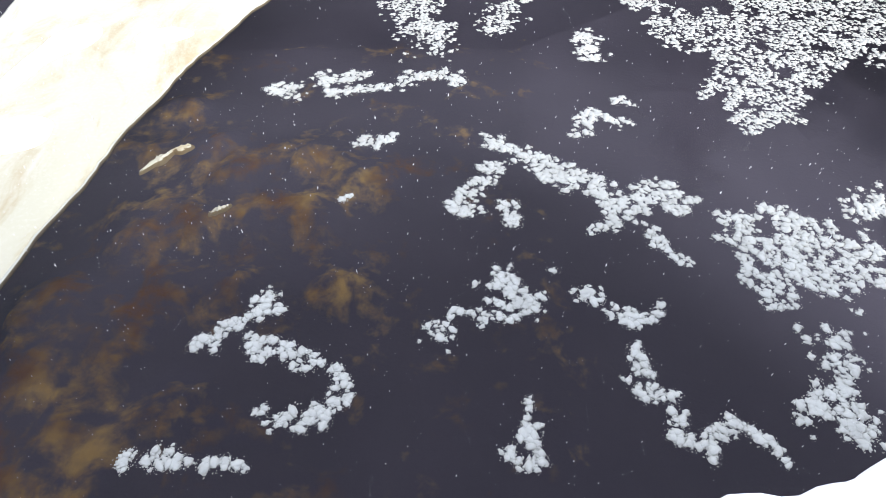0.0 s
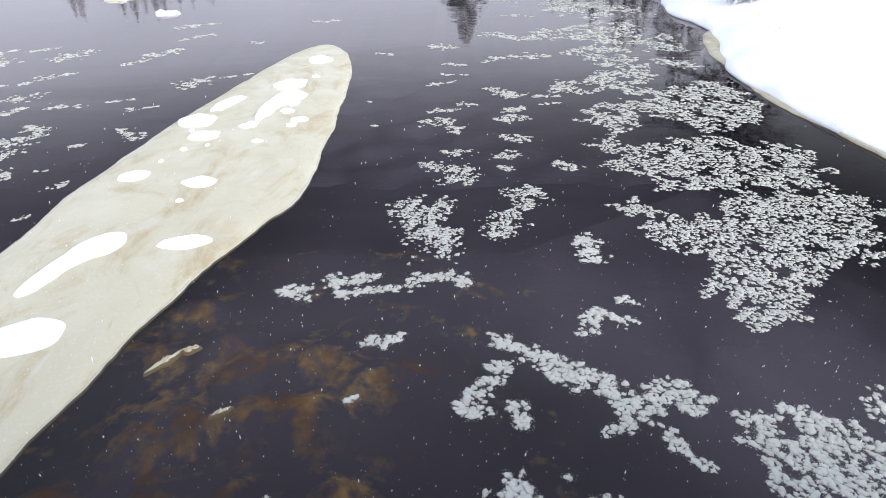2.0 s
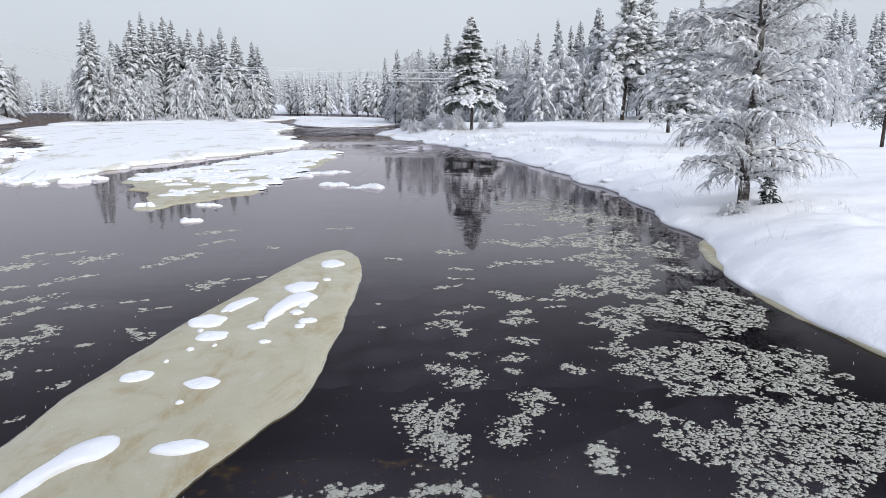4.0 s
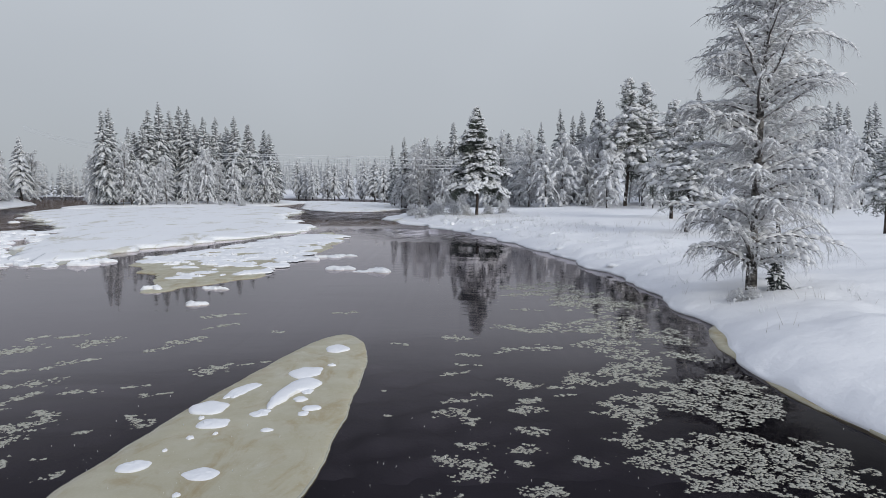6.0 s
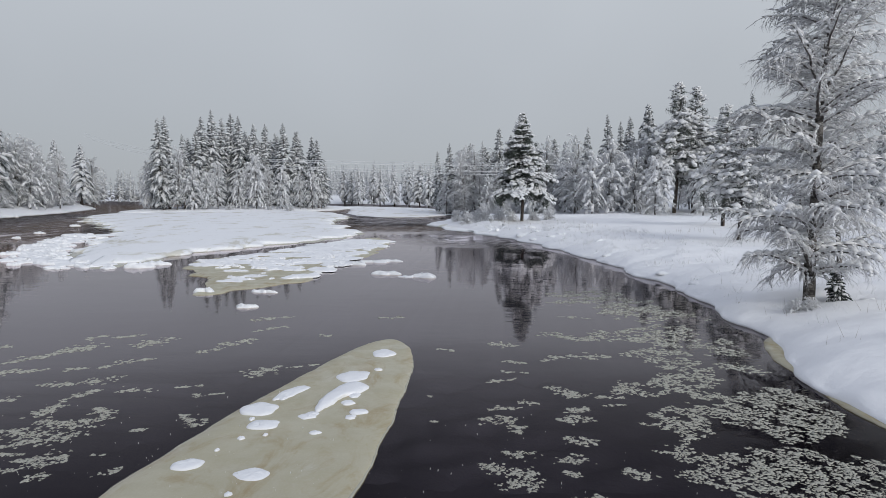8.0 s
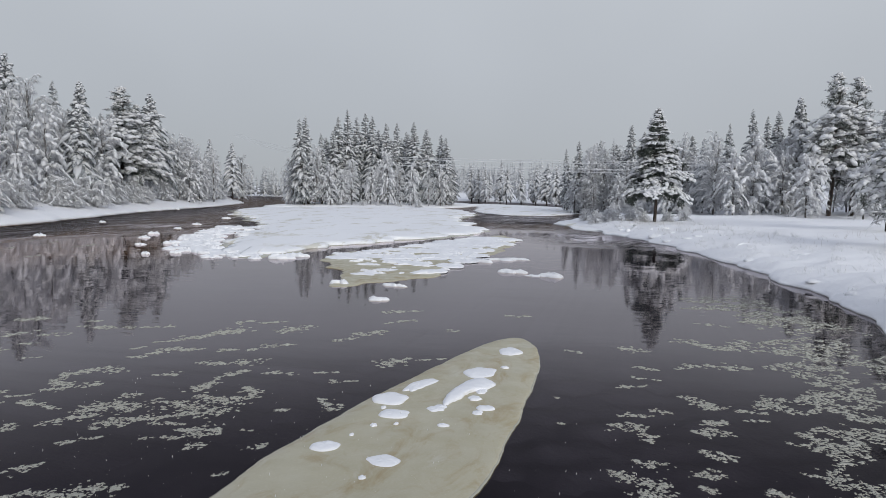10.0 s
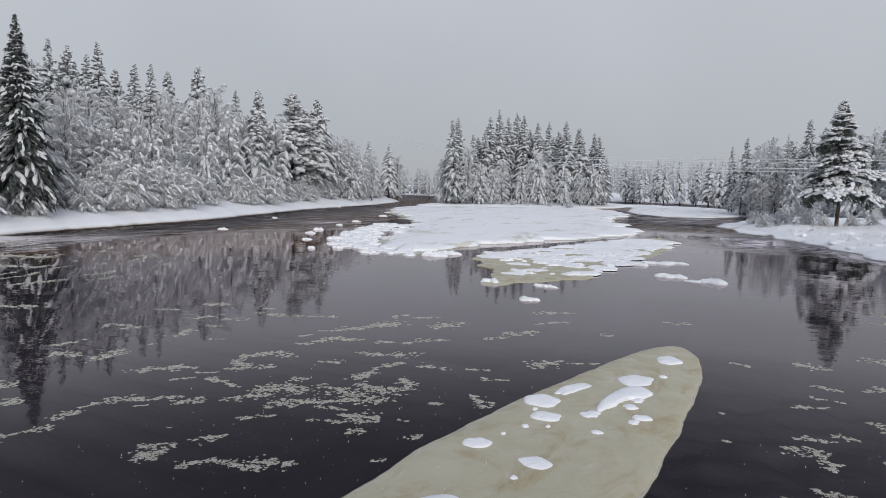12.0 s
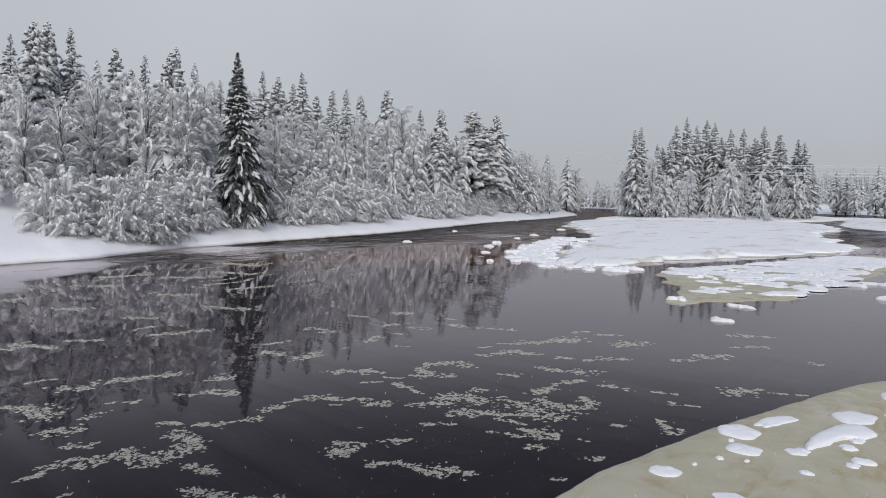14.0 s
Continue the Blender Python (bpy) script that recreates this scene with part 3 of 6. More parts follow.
while made < 250:
    x, y = rng.uniform(-18, -8.5), rng.uniform(27, 57)
    if inside(SHEET_AREA, x, y) and rng.random() < (0.4 if y < 32 else 1.0):
        rx = (0.18 + 0.95 * rng.random() ** 1.8) * (0.55 + (y - 25) / 32)
        mound("snow_mound", x, y, 0.045, rx, rx * rng.uniform(0.5, 1.1), rng.uniform(-25, 25), rng.uniform(0.045, 0.1), "low wind-smoothed snow mound on the bare ice sheet", "snow mound", "snow mounds on the ice", 200 + made, rag=0.3)
        made += 1
# broken, snow-capped plates at the shelf's upstream end
for i in range(85):
    u, v = rng.random(), rng.random()
    x, y = -24.5 - 14 * u - 3.5 * v, 34.8 + 6 * u + 18 * u * u + 3.2 * v
    rx = 0.25 + 1.2 * rng.random() ** 1.7
    mound("snow_chunk", x + rng.normal() * 0.5, y + rng.normal() * 0.5, -0.01, rx, rx * rng.uniform(0.45, 0.9), rng.uniform(-30, 30), rng.uniform(0.06, 0.14), "snow-capped plate of broken ice at the shelf's edge", "ice block", "broken ice", 700 + i, rag=0.3)
EDGE = [(-22, 33), (-26, 34.6), (-30, 37.2), (-34, 42), (-37, 50), (-41, 58)]
edge_line = smooth_line(EDGE, 0.4)
for i, (x, y) in enumerate(edge_line):
    rx = rng.uniform(0.22, 0.8)
    mound("snow_chunk", x + rng.normal() * 1.2 + 0.8, y + rng.normal() * 1.2 + 1.0, 0.02, rx, rx * rng.uniform(0.4, 0.8), rng.uniform(-40, 40), rng.uniform(0.07, 0.2), "snow-capped block of broken ice at the shelf's edge", "ice block", "broken ice", 300 + i, rag=0.32)
BLOCKS = [(-12.1, 25.2, 0.45, 0.25, 0.28), (-9.8, 25.4, 0.6, 0.2, 0.18), (-9.1, 21.9, 0.42, 0.2, 0.2), (-19.6, 35, 0.45, 0.25, 0.2), (-28.9, 33, 0.4, 0.25, 0.25), (-47.8, 42.6, 0.5, 0.35, 0.32), (-85, 106, 0.9, 0.6, 0.45),
          (-8.3, 35.6, 0.8, 0.35, 0.3), (-7.4, 36.9, 0.9, 0.3, 0.2), (-5.8, 31.4, 0.8, 0.3, 0.25), (-3.8, 30.4, 0.7, 0.3, 0.3), (-4.6, 30.5, 0.5, 0.2, 0.12), (-6.6, 37.5, 0.7, 0.25, 0.15), (-60, 62, 0.5, 0.3, 0.3),
          (-34, 38.5, 0.35, 0.25, 0.2), (-41, 48, 0.6, 0.4, 0.3), (-44, 55, 0.5, 0.3, 0.25), (-47, 62, 0.6, 0.4, 0.3), (-53, 76, 0.8, 0.5, 0.35), (-38.5, 44, 0.55, 0.35, 0.25)]
for i, (x, y, rx, ry, h) in enumerate(BLOCKS):
    mound("ice_block", x, y, -0.015, rx * 0.8, ry * 0.75, rng.uniform(-15, 15), h * 0.62, "small snow-capped block of ice in the river", "ice block", "drifting ice blocks", 400 + i, rag=0.42)

for outline, spine, label in (([(-46, 182), (-31, 174), (-11, 146), (-9, 121), (-12, 108), (-18, 104), (-24, 110), (-28, 117), (-36, 150), (-48, 176)], [(-18, 118), (-36, 165)], "snow-covered ice along the bend of the channel"),
                              ([(-9.4, 79.5), (-8.5, 90), (-6, 96), (-4.5, 88), (-3.5, 75), (1.5, 60), (-0.4, 58.5), (-2.2, 62), (-5.6, 68)], [(-6.2, 84), (-2.2, 66)], "snow-covered tongue of ice along the bank")):
    tongue = new("ice_tongue", slab(outline, spine, [(0.95, -0.08), (1.0, 0.0), (0.98, 0.1), (0.94, 0.16), (0.85, 0.2), (0.6, 0.24), (0.3, 0.26), (0.0, 0.27)], 0.4, 0.8, 61, 0.07).mesh("ice_tongue", SHELF))
    tagged(tongue, label, "ice shelf")

rim = new("edge_ice", slab([(6.35, 14.2), (6.3, 15.6), (6.55, 17.0), (6.85, 17.9), (7.4, 18.4), (7.5, 16.5), (7.1, 14.6), (6.7, 13.2), (6.5, 11.6), (6.9, 10), (7.1, 8.6), (6.9, 8.6), (6.65, 10.0), (6.28, 11.8), (6.2, 12.9)],
                           [(6.75, 10), (6.95, 16.5)], [(0.9, -0.06), (1.0, -0.02), (0.97, 0.025), (0.8, 0.05), (0.4, 0.06), (0.0, 0.06)], 0.06, 0.03, 23, 0.006).mesh("edge_ice", ICE))
tagged(rim, "thin yellowish rim of ice along the bank's edge", "edge ice")

# ---------------------------------------------------------------- trees
def fingers(heap, at, head, length, wide, thick, droop, r, sides=4, jitter=0.12):
    """Many drooping fingers in one mesh: each a flat tapering shape that leaves its place along head and bends down."""
    at, head = np.asarray(at, float), np.asarray(head, float)
    length, wide, thick, droop = (np.asarray(v, float)[:, None] for v in (length, wide, thick, droop))
    side = np.cross(head, [0, 0, 1.0])
    side /= np.linalg.norm(side, axis=1)[:, None] + 1e-9
    st = np.array([0.0, 0.38, 0.78, 1.0])
    girth = np.array([0.45, 1.0, 0.85, 0.12])
    mid = at[:, None] + head[:, None] * (length * st)[:, :, None]
    mid[:, :, 2] -= droop * length * st**2
    a = np.arange(sides) * 2 * np.pi / sides + np.pi / 4
    fat = girth[None] * (1 + jitter * r.normal(size=(len(at), len(st))))
    v = mid[:, None] + (np.cos(a)[None, :, None] * (wide * fat)[:, None, :])[..., None] * side[:, None, None, :]
    v[..., 2] += np.sin(a)[None, :, None] * (thick * fat)[:, None, :]
    f = quads(sides, len(st), True)
    k = sides * len(st)
    heap.add(v.reshape(-1, 3), (f[None] + (np.arange(len(at)) * k)[:, None, None]).reshape(-1, 3))


def conifer(name, h, r, seed, boughs=90, bare=0.04, droop=0.6, power=0.9, needle=SPRUCE, cover=0.8, split=3, plump=1.0, shards=4, fine=0, label="", group=""):
    """A snow-laden spruce: trunk, whorls of drooping boughs that part into fingers, and snow lying along most of them."""
    g = np.random.default_rng(seed)
    tree = new(name)
    tagged(tree, label, "tree", group)
    trunk, green, white = Heap(), Heap(), Heap()
    zs = np.linspace(-0.6, h * 0.985, 9)
    bend = np.cumsum(g.normal(size=(9, 2)) * h * 0.002, 0)
    tube(trunk, np.column_stack([bend, zs]), np.linspace(h * 0.014, 0.012, 9), 7)
    at, head, length, wide, thick, dr, snowy = [], [], [], [], [], [], []
    shard_at, shard_ax = [], []
    for i in range(boughs):
        f = ((i + g.random()) / boughs) ** 0.88
        z0 = h * (bare + (0.985 - bare) * f)
        L = r * (0.045 + 0.955 * (1 - f) ** power) * g.uniform(0.68, 1.16) * min(1.0, 0.8 + 2.5 * f)
        az = i * 2.39996 + g.normal() * 0.4
        rise = 0.12 + 0.95 * f**2.2 + g.normal() * 0.1
        dd = droop * g.uniform(0.7, 1.35) * (1 - 0.45 * f)
        spine = np.array([np.interp(z0, zs, bend[:, 0]), np.interp(z0, zs, bend[:, 1]), z0])
        n = 1 if L < 0.12 * r else max(2, int(round(split * (0.6 + 0.6 * L / r))))
        for k in range(n):
            turn = (k - (n - 1) / 2) * (0.52 if n > 1 else 0) + g.normal() * 0.12
            reach = 1 - 0.36 * abs(k - (n - 1) / 2) / max(1, (n - 1) / 2) if n > 1 else 1.0
            start = g.uniform(0.18, 0.42) if k != (n - 1) // 2 else 0.06
            o0 = np.array([np.cos(az), np.sin(az), 0.0])
            o1 = np.array([np.cos(az + turn), np.sin(az + turn), 0.0])
            p = spine + o0 * L * start + np.array([0, 0, L * (rise * start - dd * start * start)])
            ll = L * (reach - start) * g.uniform(0.85, 1.12)
            if p[2] + ll * (rise - 2 * dd) < -0.2:
                continue
            hd = o1 + np.array([0, 0, rise - dd * 1.1 * start])
            at.append(p), head.append(hd / np.linalg.norm(hd)), length.append(ll), dr.append(dd * g.uniform(0.7, 1.2))
            w = (0.11 * L + 0.022 * r) * g.uniform(0.75, 1.3) * plump
            wide.append(w), thick.append(w * g.uniform(0.42, 0.7)), snowy.append(g.random() < cover)
            for _ in range(shards):
                u = g.uniform(0.15, 1.0)
                q = p + head[-1] * ll * u - np.array([0, 0, dr[-1] * ll * u * u])
                e = o1 * g.uniform(0.0, 0.7) + np.array([-o1[1], o1[0], 0]) * g.normal() * 0.55 + np.array([0, 0, -g.uniform(0.5, 1.2)])
                e /= np.linalg.norm(e)
                le = (0.13 * L + 0.05 * r) * g.uniform(0.6, 1.4)
                sx = np.cross(e, o1 + np.array([0.1, 0.3, 0]))
                sx /= np.linalg.norm(sx)
                wd = le * g.uniform(0.2, 0.36)
                shard_at.append(q), shard_ax.append(np.column_stack([sx * wd, np.cross(e, sx) * wd, e * le]))
    at, head, length, wide, thick, dr, snowy = (np.array(v) for v in (at, head, length, wide, thick, dr, snowy))
    low = at - np.column_stack([0 * wide, 0 * wide, thick * 0.75])
    fingers(green, low, head, length * 1.04, wide * 1.12, thick * 0.9, dr * 1.08, g, 3)
    strew(green, SPIKE, shard_at, shard_ax, 0.0, g)
    top = snowy.nonzero()[0]
    if fine:
        # snow broken into short lumps that follow the finger
        for part_of, share in ((0.1, 0.7), (0.42, 0.55), (0.72, 0.4)):
            pick = top[g.random(len(top)) < 0.8]
            mid = at[pick] + head[pick] * (length[pick] * part_of)[:, None]
            mid[:, 2] -= dr[pick] * length[pick] * part_of**2 - thick[pick] * 0.35
            mid += g.normal(size=mid.shape) * (wide[pick] * 0.25)[:, None]
            hd = head[pick] - np.column_stack([0 * pick, 0 * pick, 2 * dr[pick] * part_of])
            hd /= np.linalg.norm(hd, axis=1)[:, None]
            fingers(white, mid, hd, length[pick] * share * g.uniform(0.7, 1.2, len(pick)), wide[pick] * g.uniform(0.6, 1.05, len(pick)), thick[pick] * 0.9, dr[pick] * 0.5, g, 6, 0.2)
    else:
        fingers(white, at[top], head[top], length[top] * g.uniform(0.8, 1.03, len(top)), wide[top] * g.uniform(0.7, 1.05, len(top)), thick[top], dr[top], g, 4, 0.2)
    part("trunk", trunk, CONIFER_BARK, tree)
    part("crown", green, needle, tree, "dark drooping needle boughs", False)
    tagged(part("snow_cover", white, TREE_SNOW, tree, "thick white snow lying on the boughs"), kind="stuff")
    return tree


def pine(name, h, r, seed, boughs=44, bare=0.2, tufts=6, needles=22, fine=0, needle=PINE, cover=0.7, label="", group=""):
    """A pine: bare lower trunk, and uneven plates of needle tufts, each under its cushion of snow."""
    g = np.random.default_rng(seed)
    tree = new(name)
    tagged(tree, label, "tree", group)
    trunk, green, white = Heap(), Heap(), Heap()
    zs = np.linspace(-0.6, h * 0.97, 10)
    bend = np.cumsum(g.normal(size=(10, 2)) * h * 0.004, 0)
    bend -= bend[:2].mean(0)
    tube(trunk, np.column_stack([bend, zs]), np.linspace(h * 0.017, 0.03, 10), 8)
    shard_at, shard_ax, pad_at, pad_ax = [], [], [], []
    for i in range(boughs):
        f = (i + g.random()) / boughs
        z0 = h * (bare + 0.03 + (0.95 - bare) * f)
        L = r * (0.04 + 0.96 * ((1 - f) ** 0.95 if fine else (1 - f**1.35) ** 0.95)) * g.choice([0.55, 0.8, 1.0, 1.12]) * g.uniform(0.85, 1.08)
        a = i * 2.39996 + g.normal() * 0.5
        out, side = np.array([np.cos(a), np.sin(a), 0.0]), np.array([-np.sin(a), np.cos(a), 0.0])
        rise, dr = 0.28 + 0.45 * f, g.uniform(0.35, 0.65) * (1.15 - 0.6 * f)
        pts = [out * L * s + np.array([0, 0, z0 + L * (rise * s - dr * s * s)]) for s in np.linspace(0, 1, 5)]
        tube(trunk, pts, np.linspace(0.05, 0.015, 5) * h / 12, 4)
        laden = g.random() < cover
        for k in range(tufts):
            s = 1 - 0.66 * (k / tufts) + g.normal() * 0.05
            p = out * L * s + np.array([0, 0, z0 + L * (rise * s - dr * s * s) + g.normal() * 0.02 * h * (1 - 0.8 * f)]) + side * g.normal() * (0.08 + 0.24 * s) * L * 1.15
            w = r * g.uniform(0.10, 0.18) * (0.35 + 0.75 * (1 - f))
            d = out + np.array([0, 0, rise - 2 * dr * s])
            d /= np.linalg.norm(d)
            up = np.cross(side, d) if np.cross(side, d)[2] > 0 else np.cross(d, side)
            if laden and g.random() < 0.9:
                ws = w * (0.5 if fine else 1.0)
                for _ in range(16 if fine else 4):
                    pad_at.append(p + up * w * g.uniform(0.25, 0.6) + (side * g.normal() + d * g.normal()) * w * (0.62 if fine else 0.45))
                    pad_ax.append(np.column_stack([d * ws * g.uniform(0.6, 1.4), side * ws * g.uniform(0.5, 1.1), up * ws * g.uniform(0.25, 0.6)]))
            e = g.normal(size=(needles, 3)) + np.array([0, 0, -0.6])
            e /= np.linalg.norm(e, axis=1)[:, None]
            _, s1, s2 = frames_of(e)
            wd = w * g.uniform(0.08, 0.16, needles)
            shard_at += list(p + g.normal(size=(needles, 3)) * w * 0.34)
            shard_ax += list(np.stack([s1 * wd[:, None], s2 * wd[:, None], e * (w * g.uniform(0.6, 1.2, needles))[:, None]], -1))
    strew(green, SPIKE, shard_at, shard_ax, 0.0, g)
    strew(white, BALL32 if fine else BALL8, pad_at, pad_ax, 0.2 if fine else 0.16, g)
    part("trunk", trunk, CONIFER_BARK, tree)
    part("crown", green, needle, tree, "dark green needle tufts", False)
    tagged(part("snow_cover", white, TREE_SNOW, tree, "heavy cushions of snow on the boughs"), kind="stuff")
    return tree


def arc(g, start, head, length, curve, n, wiggle=0.08):
    """A bending shoot: starts along head and turns by `curve` towards the ground."""
    p, d = [np.array(start, float)], np.array(head, float)
    for _ in range(n):
        d = d + np.array([0, 0, -curve / n]) + g.normal(size=3) * wiggle
        d /= np.linalg.norm(d)
        p.append(p[-1] + d * length / n)
    return np.array(p)


def leafless(name, h, spread, seed, limbs, shoots, spurs, weep=1.0, twig=BIRCH_TWIG, thick=1.0, low=0.16, ropes=0.0, spur=0.085, taper=0.6, split=False, hoar=1.0, rising=0.7, rope=1.0, label="", group="", category="tree"):
    """A bare broad-leaved tree under snow: a stem, limbs with side shoots, and fine hanging twigs."""
    g = np.random.default_rng(seed)
    tree = new(name)
    tagged(tree, label, category, group)
    trunk, limb, fine, white = Heap(), Heap(), Heap(), Heap()
    sp_at, sp_d, sp_own, pad_at, pad_ax, boughs = [], [], [], [], [], []
    lean = g.normal(size=2) * 0.03
    tr = arc(g, (0, 0, -0.5), np.array([*lean, 1.0]) / np.linalg.norm([*lean, 1.0]), h + 0.4, 0.0, 12, 0.035)
    tube(trunk, tr, np.linspace(0.0135 * h * thick, 0.0025 * h, 13), 8)
    for k in range(limbs):
        f = low + (0.985 - low) * (k + g.random()) / limbs
        x = f * 12
        i = min(int(x), 11)
        p0 = tr[i] + (tr[i + 1] - tr[i]) * (x - i)
        a = k * 2.4 + g.normal() * 0.5
        L = spread * (1 - taper * f ** 1.6) * g.uniform(0.65, 1.15)
        head = np.array([np.cos(a), np.sin(a), (g.uniform(0.4, 1.0) if split else g.uniform(0.15, 0.6)) + rising * f * f])
        lm = arc(g, p0, head / np.linalg.norm(head), L, weep * g.uniform(0.5, 1.15), 7)
        r0 = (0.0048 * h * (1 - 0.6 * f) + 0.008) * thick
        if split:
            limb, fine = Heap(), Heap()
            boughs.append((limb, fine))
        tube(limb, lm, np.linspace(r0, r0 * 0.25, 8), 4)
        if ropes:
            for q in range(1, 8):
                if g.random() < ropes:
                    d = lm[q] - lm[q - 1]
                    le = np.linalg.norm(d)
                    d = d / le
                    sd = np.cross(d, [0, 0, 1.0])
                    sd /= np.linalg.norm(sd) + 1e-9
                    w = (r0 * 1.6 + 0.035 * hoar) * min(rope, 0.8) * g.uniform(0.6, 1.4)
                    pad_at.append((lm[q] + lm[q - 1]) / 2 + np.array([0, 0, w * 0.6]))
                    pad_ax.append(np.column_stack([d * le * 0.62, sd * w, np.cross(sd, d) * w * 0.8]))
        for j in range(shoots):
            s = (j + 0.6 + g.random() * 0.5) / (shoots + 0.6) * 7
            i2 = min(int(s), 6)
            p1 = lm[i2] + (lm[i2 + 1] - lm[i2]) * (s - i2)
            d1 = lm[i2 + 1] - lm[i2]
            d1 /= np.linalg.norm(d1)
            sd = np.cross(d1, [0, 0, 1.0])
            sd /= np.linalg.norm(sd) + 1e-9
            h2 = d1 * 0.7 + sd * (1 if j % 2 else -1) * g.uniform(0.3, 1.0) + np.array([0, 0, g.uniform(-0.25, 0.35)])
            L2 = L * g.uniform(0.22, 0.48) * (1 - 0.35 * s / 7)
            sh = arc(g, p1, h2 / np.linalg.norm(h2), L2, weep * g.uniform(0.6, 1.5), 3, 0.12)
            tube(fine, sh, np.linspace(r0 * (0.2 if split else 0.42) + 0.003, 0.005 * thick, 4), 3)
            if ropes and g.random() < ropes * 0.8:
                for q in (1, 2):
                    e = sh[q] - sh[q - 1]
                    le = np.linalg.norm(e)
                    e = e / le
                    sw = np.cross(e, [0, 0, 1.0])
                    sw /= np.linalg.norm(sw) + 1e-9
                    w = (r0 * 0.8 + 0.02 * thick * hoar) * rope * (0.8 if split else 1.0) * g.uniform(0.7, 1.4)
                    pad_at.append((sh[q] + sh[q - 1]) / 2 + np.array([0, 0, w * 0.5]))
                    pad_ax.append(np.column_stack([e * le * 0.55, sw * w, np.cross(sw, e) * w * 0.8]))
            for _ in range(spurs):
                u = g.uniform(0.1, 3)
                i3 = min(int(u), 2)
                d2 = sh[i3 + 1] - sh[i3]
                d2 = d2 / (np.linalg.norm(d2) + 1e-9)
                e = d2 * g.uniform(0.3, 1.0) + g.normal(size=3) * (0.8 if split else 0.45) + np.array([0, 0, -0.55 * weep])
                sp_own.append(len(boughs) - 1)
                sp_at.append(sh[i3] + (sh[i3 + 1] - sh[i3]) * (u - i3))
                sp_d.append(e / np.linalg.norm(e) * L * spur * g.uniform(0.6, 1.8))
    if sp_at:
        d = np.array(sp_d)
        le = np.linalg.norm(d, axis=1)
        _, s1, s2 = frames_of(d)
        wd = (0.010 + 0.016 * g.random(len(d))) * thick * hoar
        if not split:
            strew(fine, SPIKE, sp_at, np.stack([s1 * wd[:, None], s2 * wd[:, None], d], -1), 0.0, g)
    if split:
        owner = np.array(sp_own)
        for i, (lh, fh) in enumerate(boughs):
            bough = part("limb", lh, BIRCH_LIMB, tree)
            mine = owner == i
            strew(fh, SPIKE, np.array(sp_at)[mine], np.stack([s1 * wd[:, None], s2 * wd[:, None], d], -1)[mine], 0.0, g)
            part("twig_spray", fh, twig, bough, "fine drooping twigs white with snow")
    part("trunk", trunk, BIRCH_BARK, tree)
    if not split:
        limb.add(np.concatenate(fine.v), np.concatenate(fine.f))
        part("crown", limb, twig, tree, "fine drooping twigs white with snow")
    if pad_at:
        strew(white, BALL8, pad_at, pad_ax, 0.14, g)
        tagged(part("snow_cover", white, TREE_SNOW, tree, "ropes of snow lying along the limbs"), kind="stuff")
    return tree


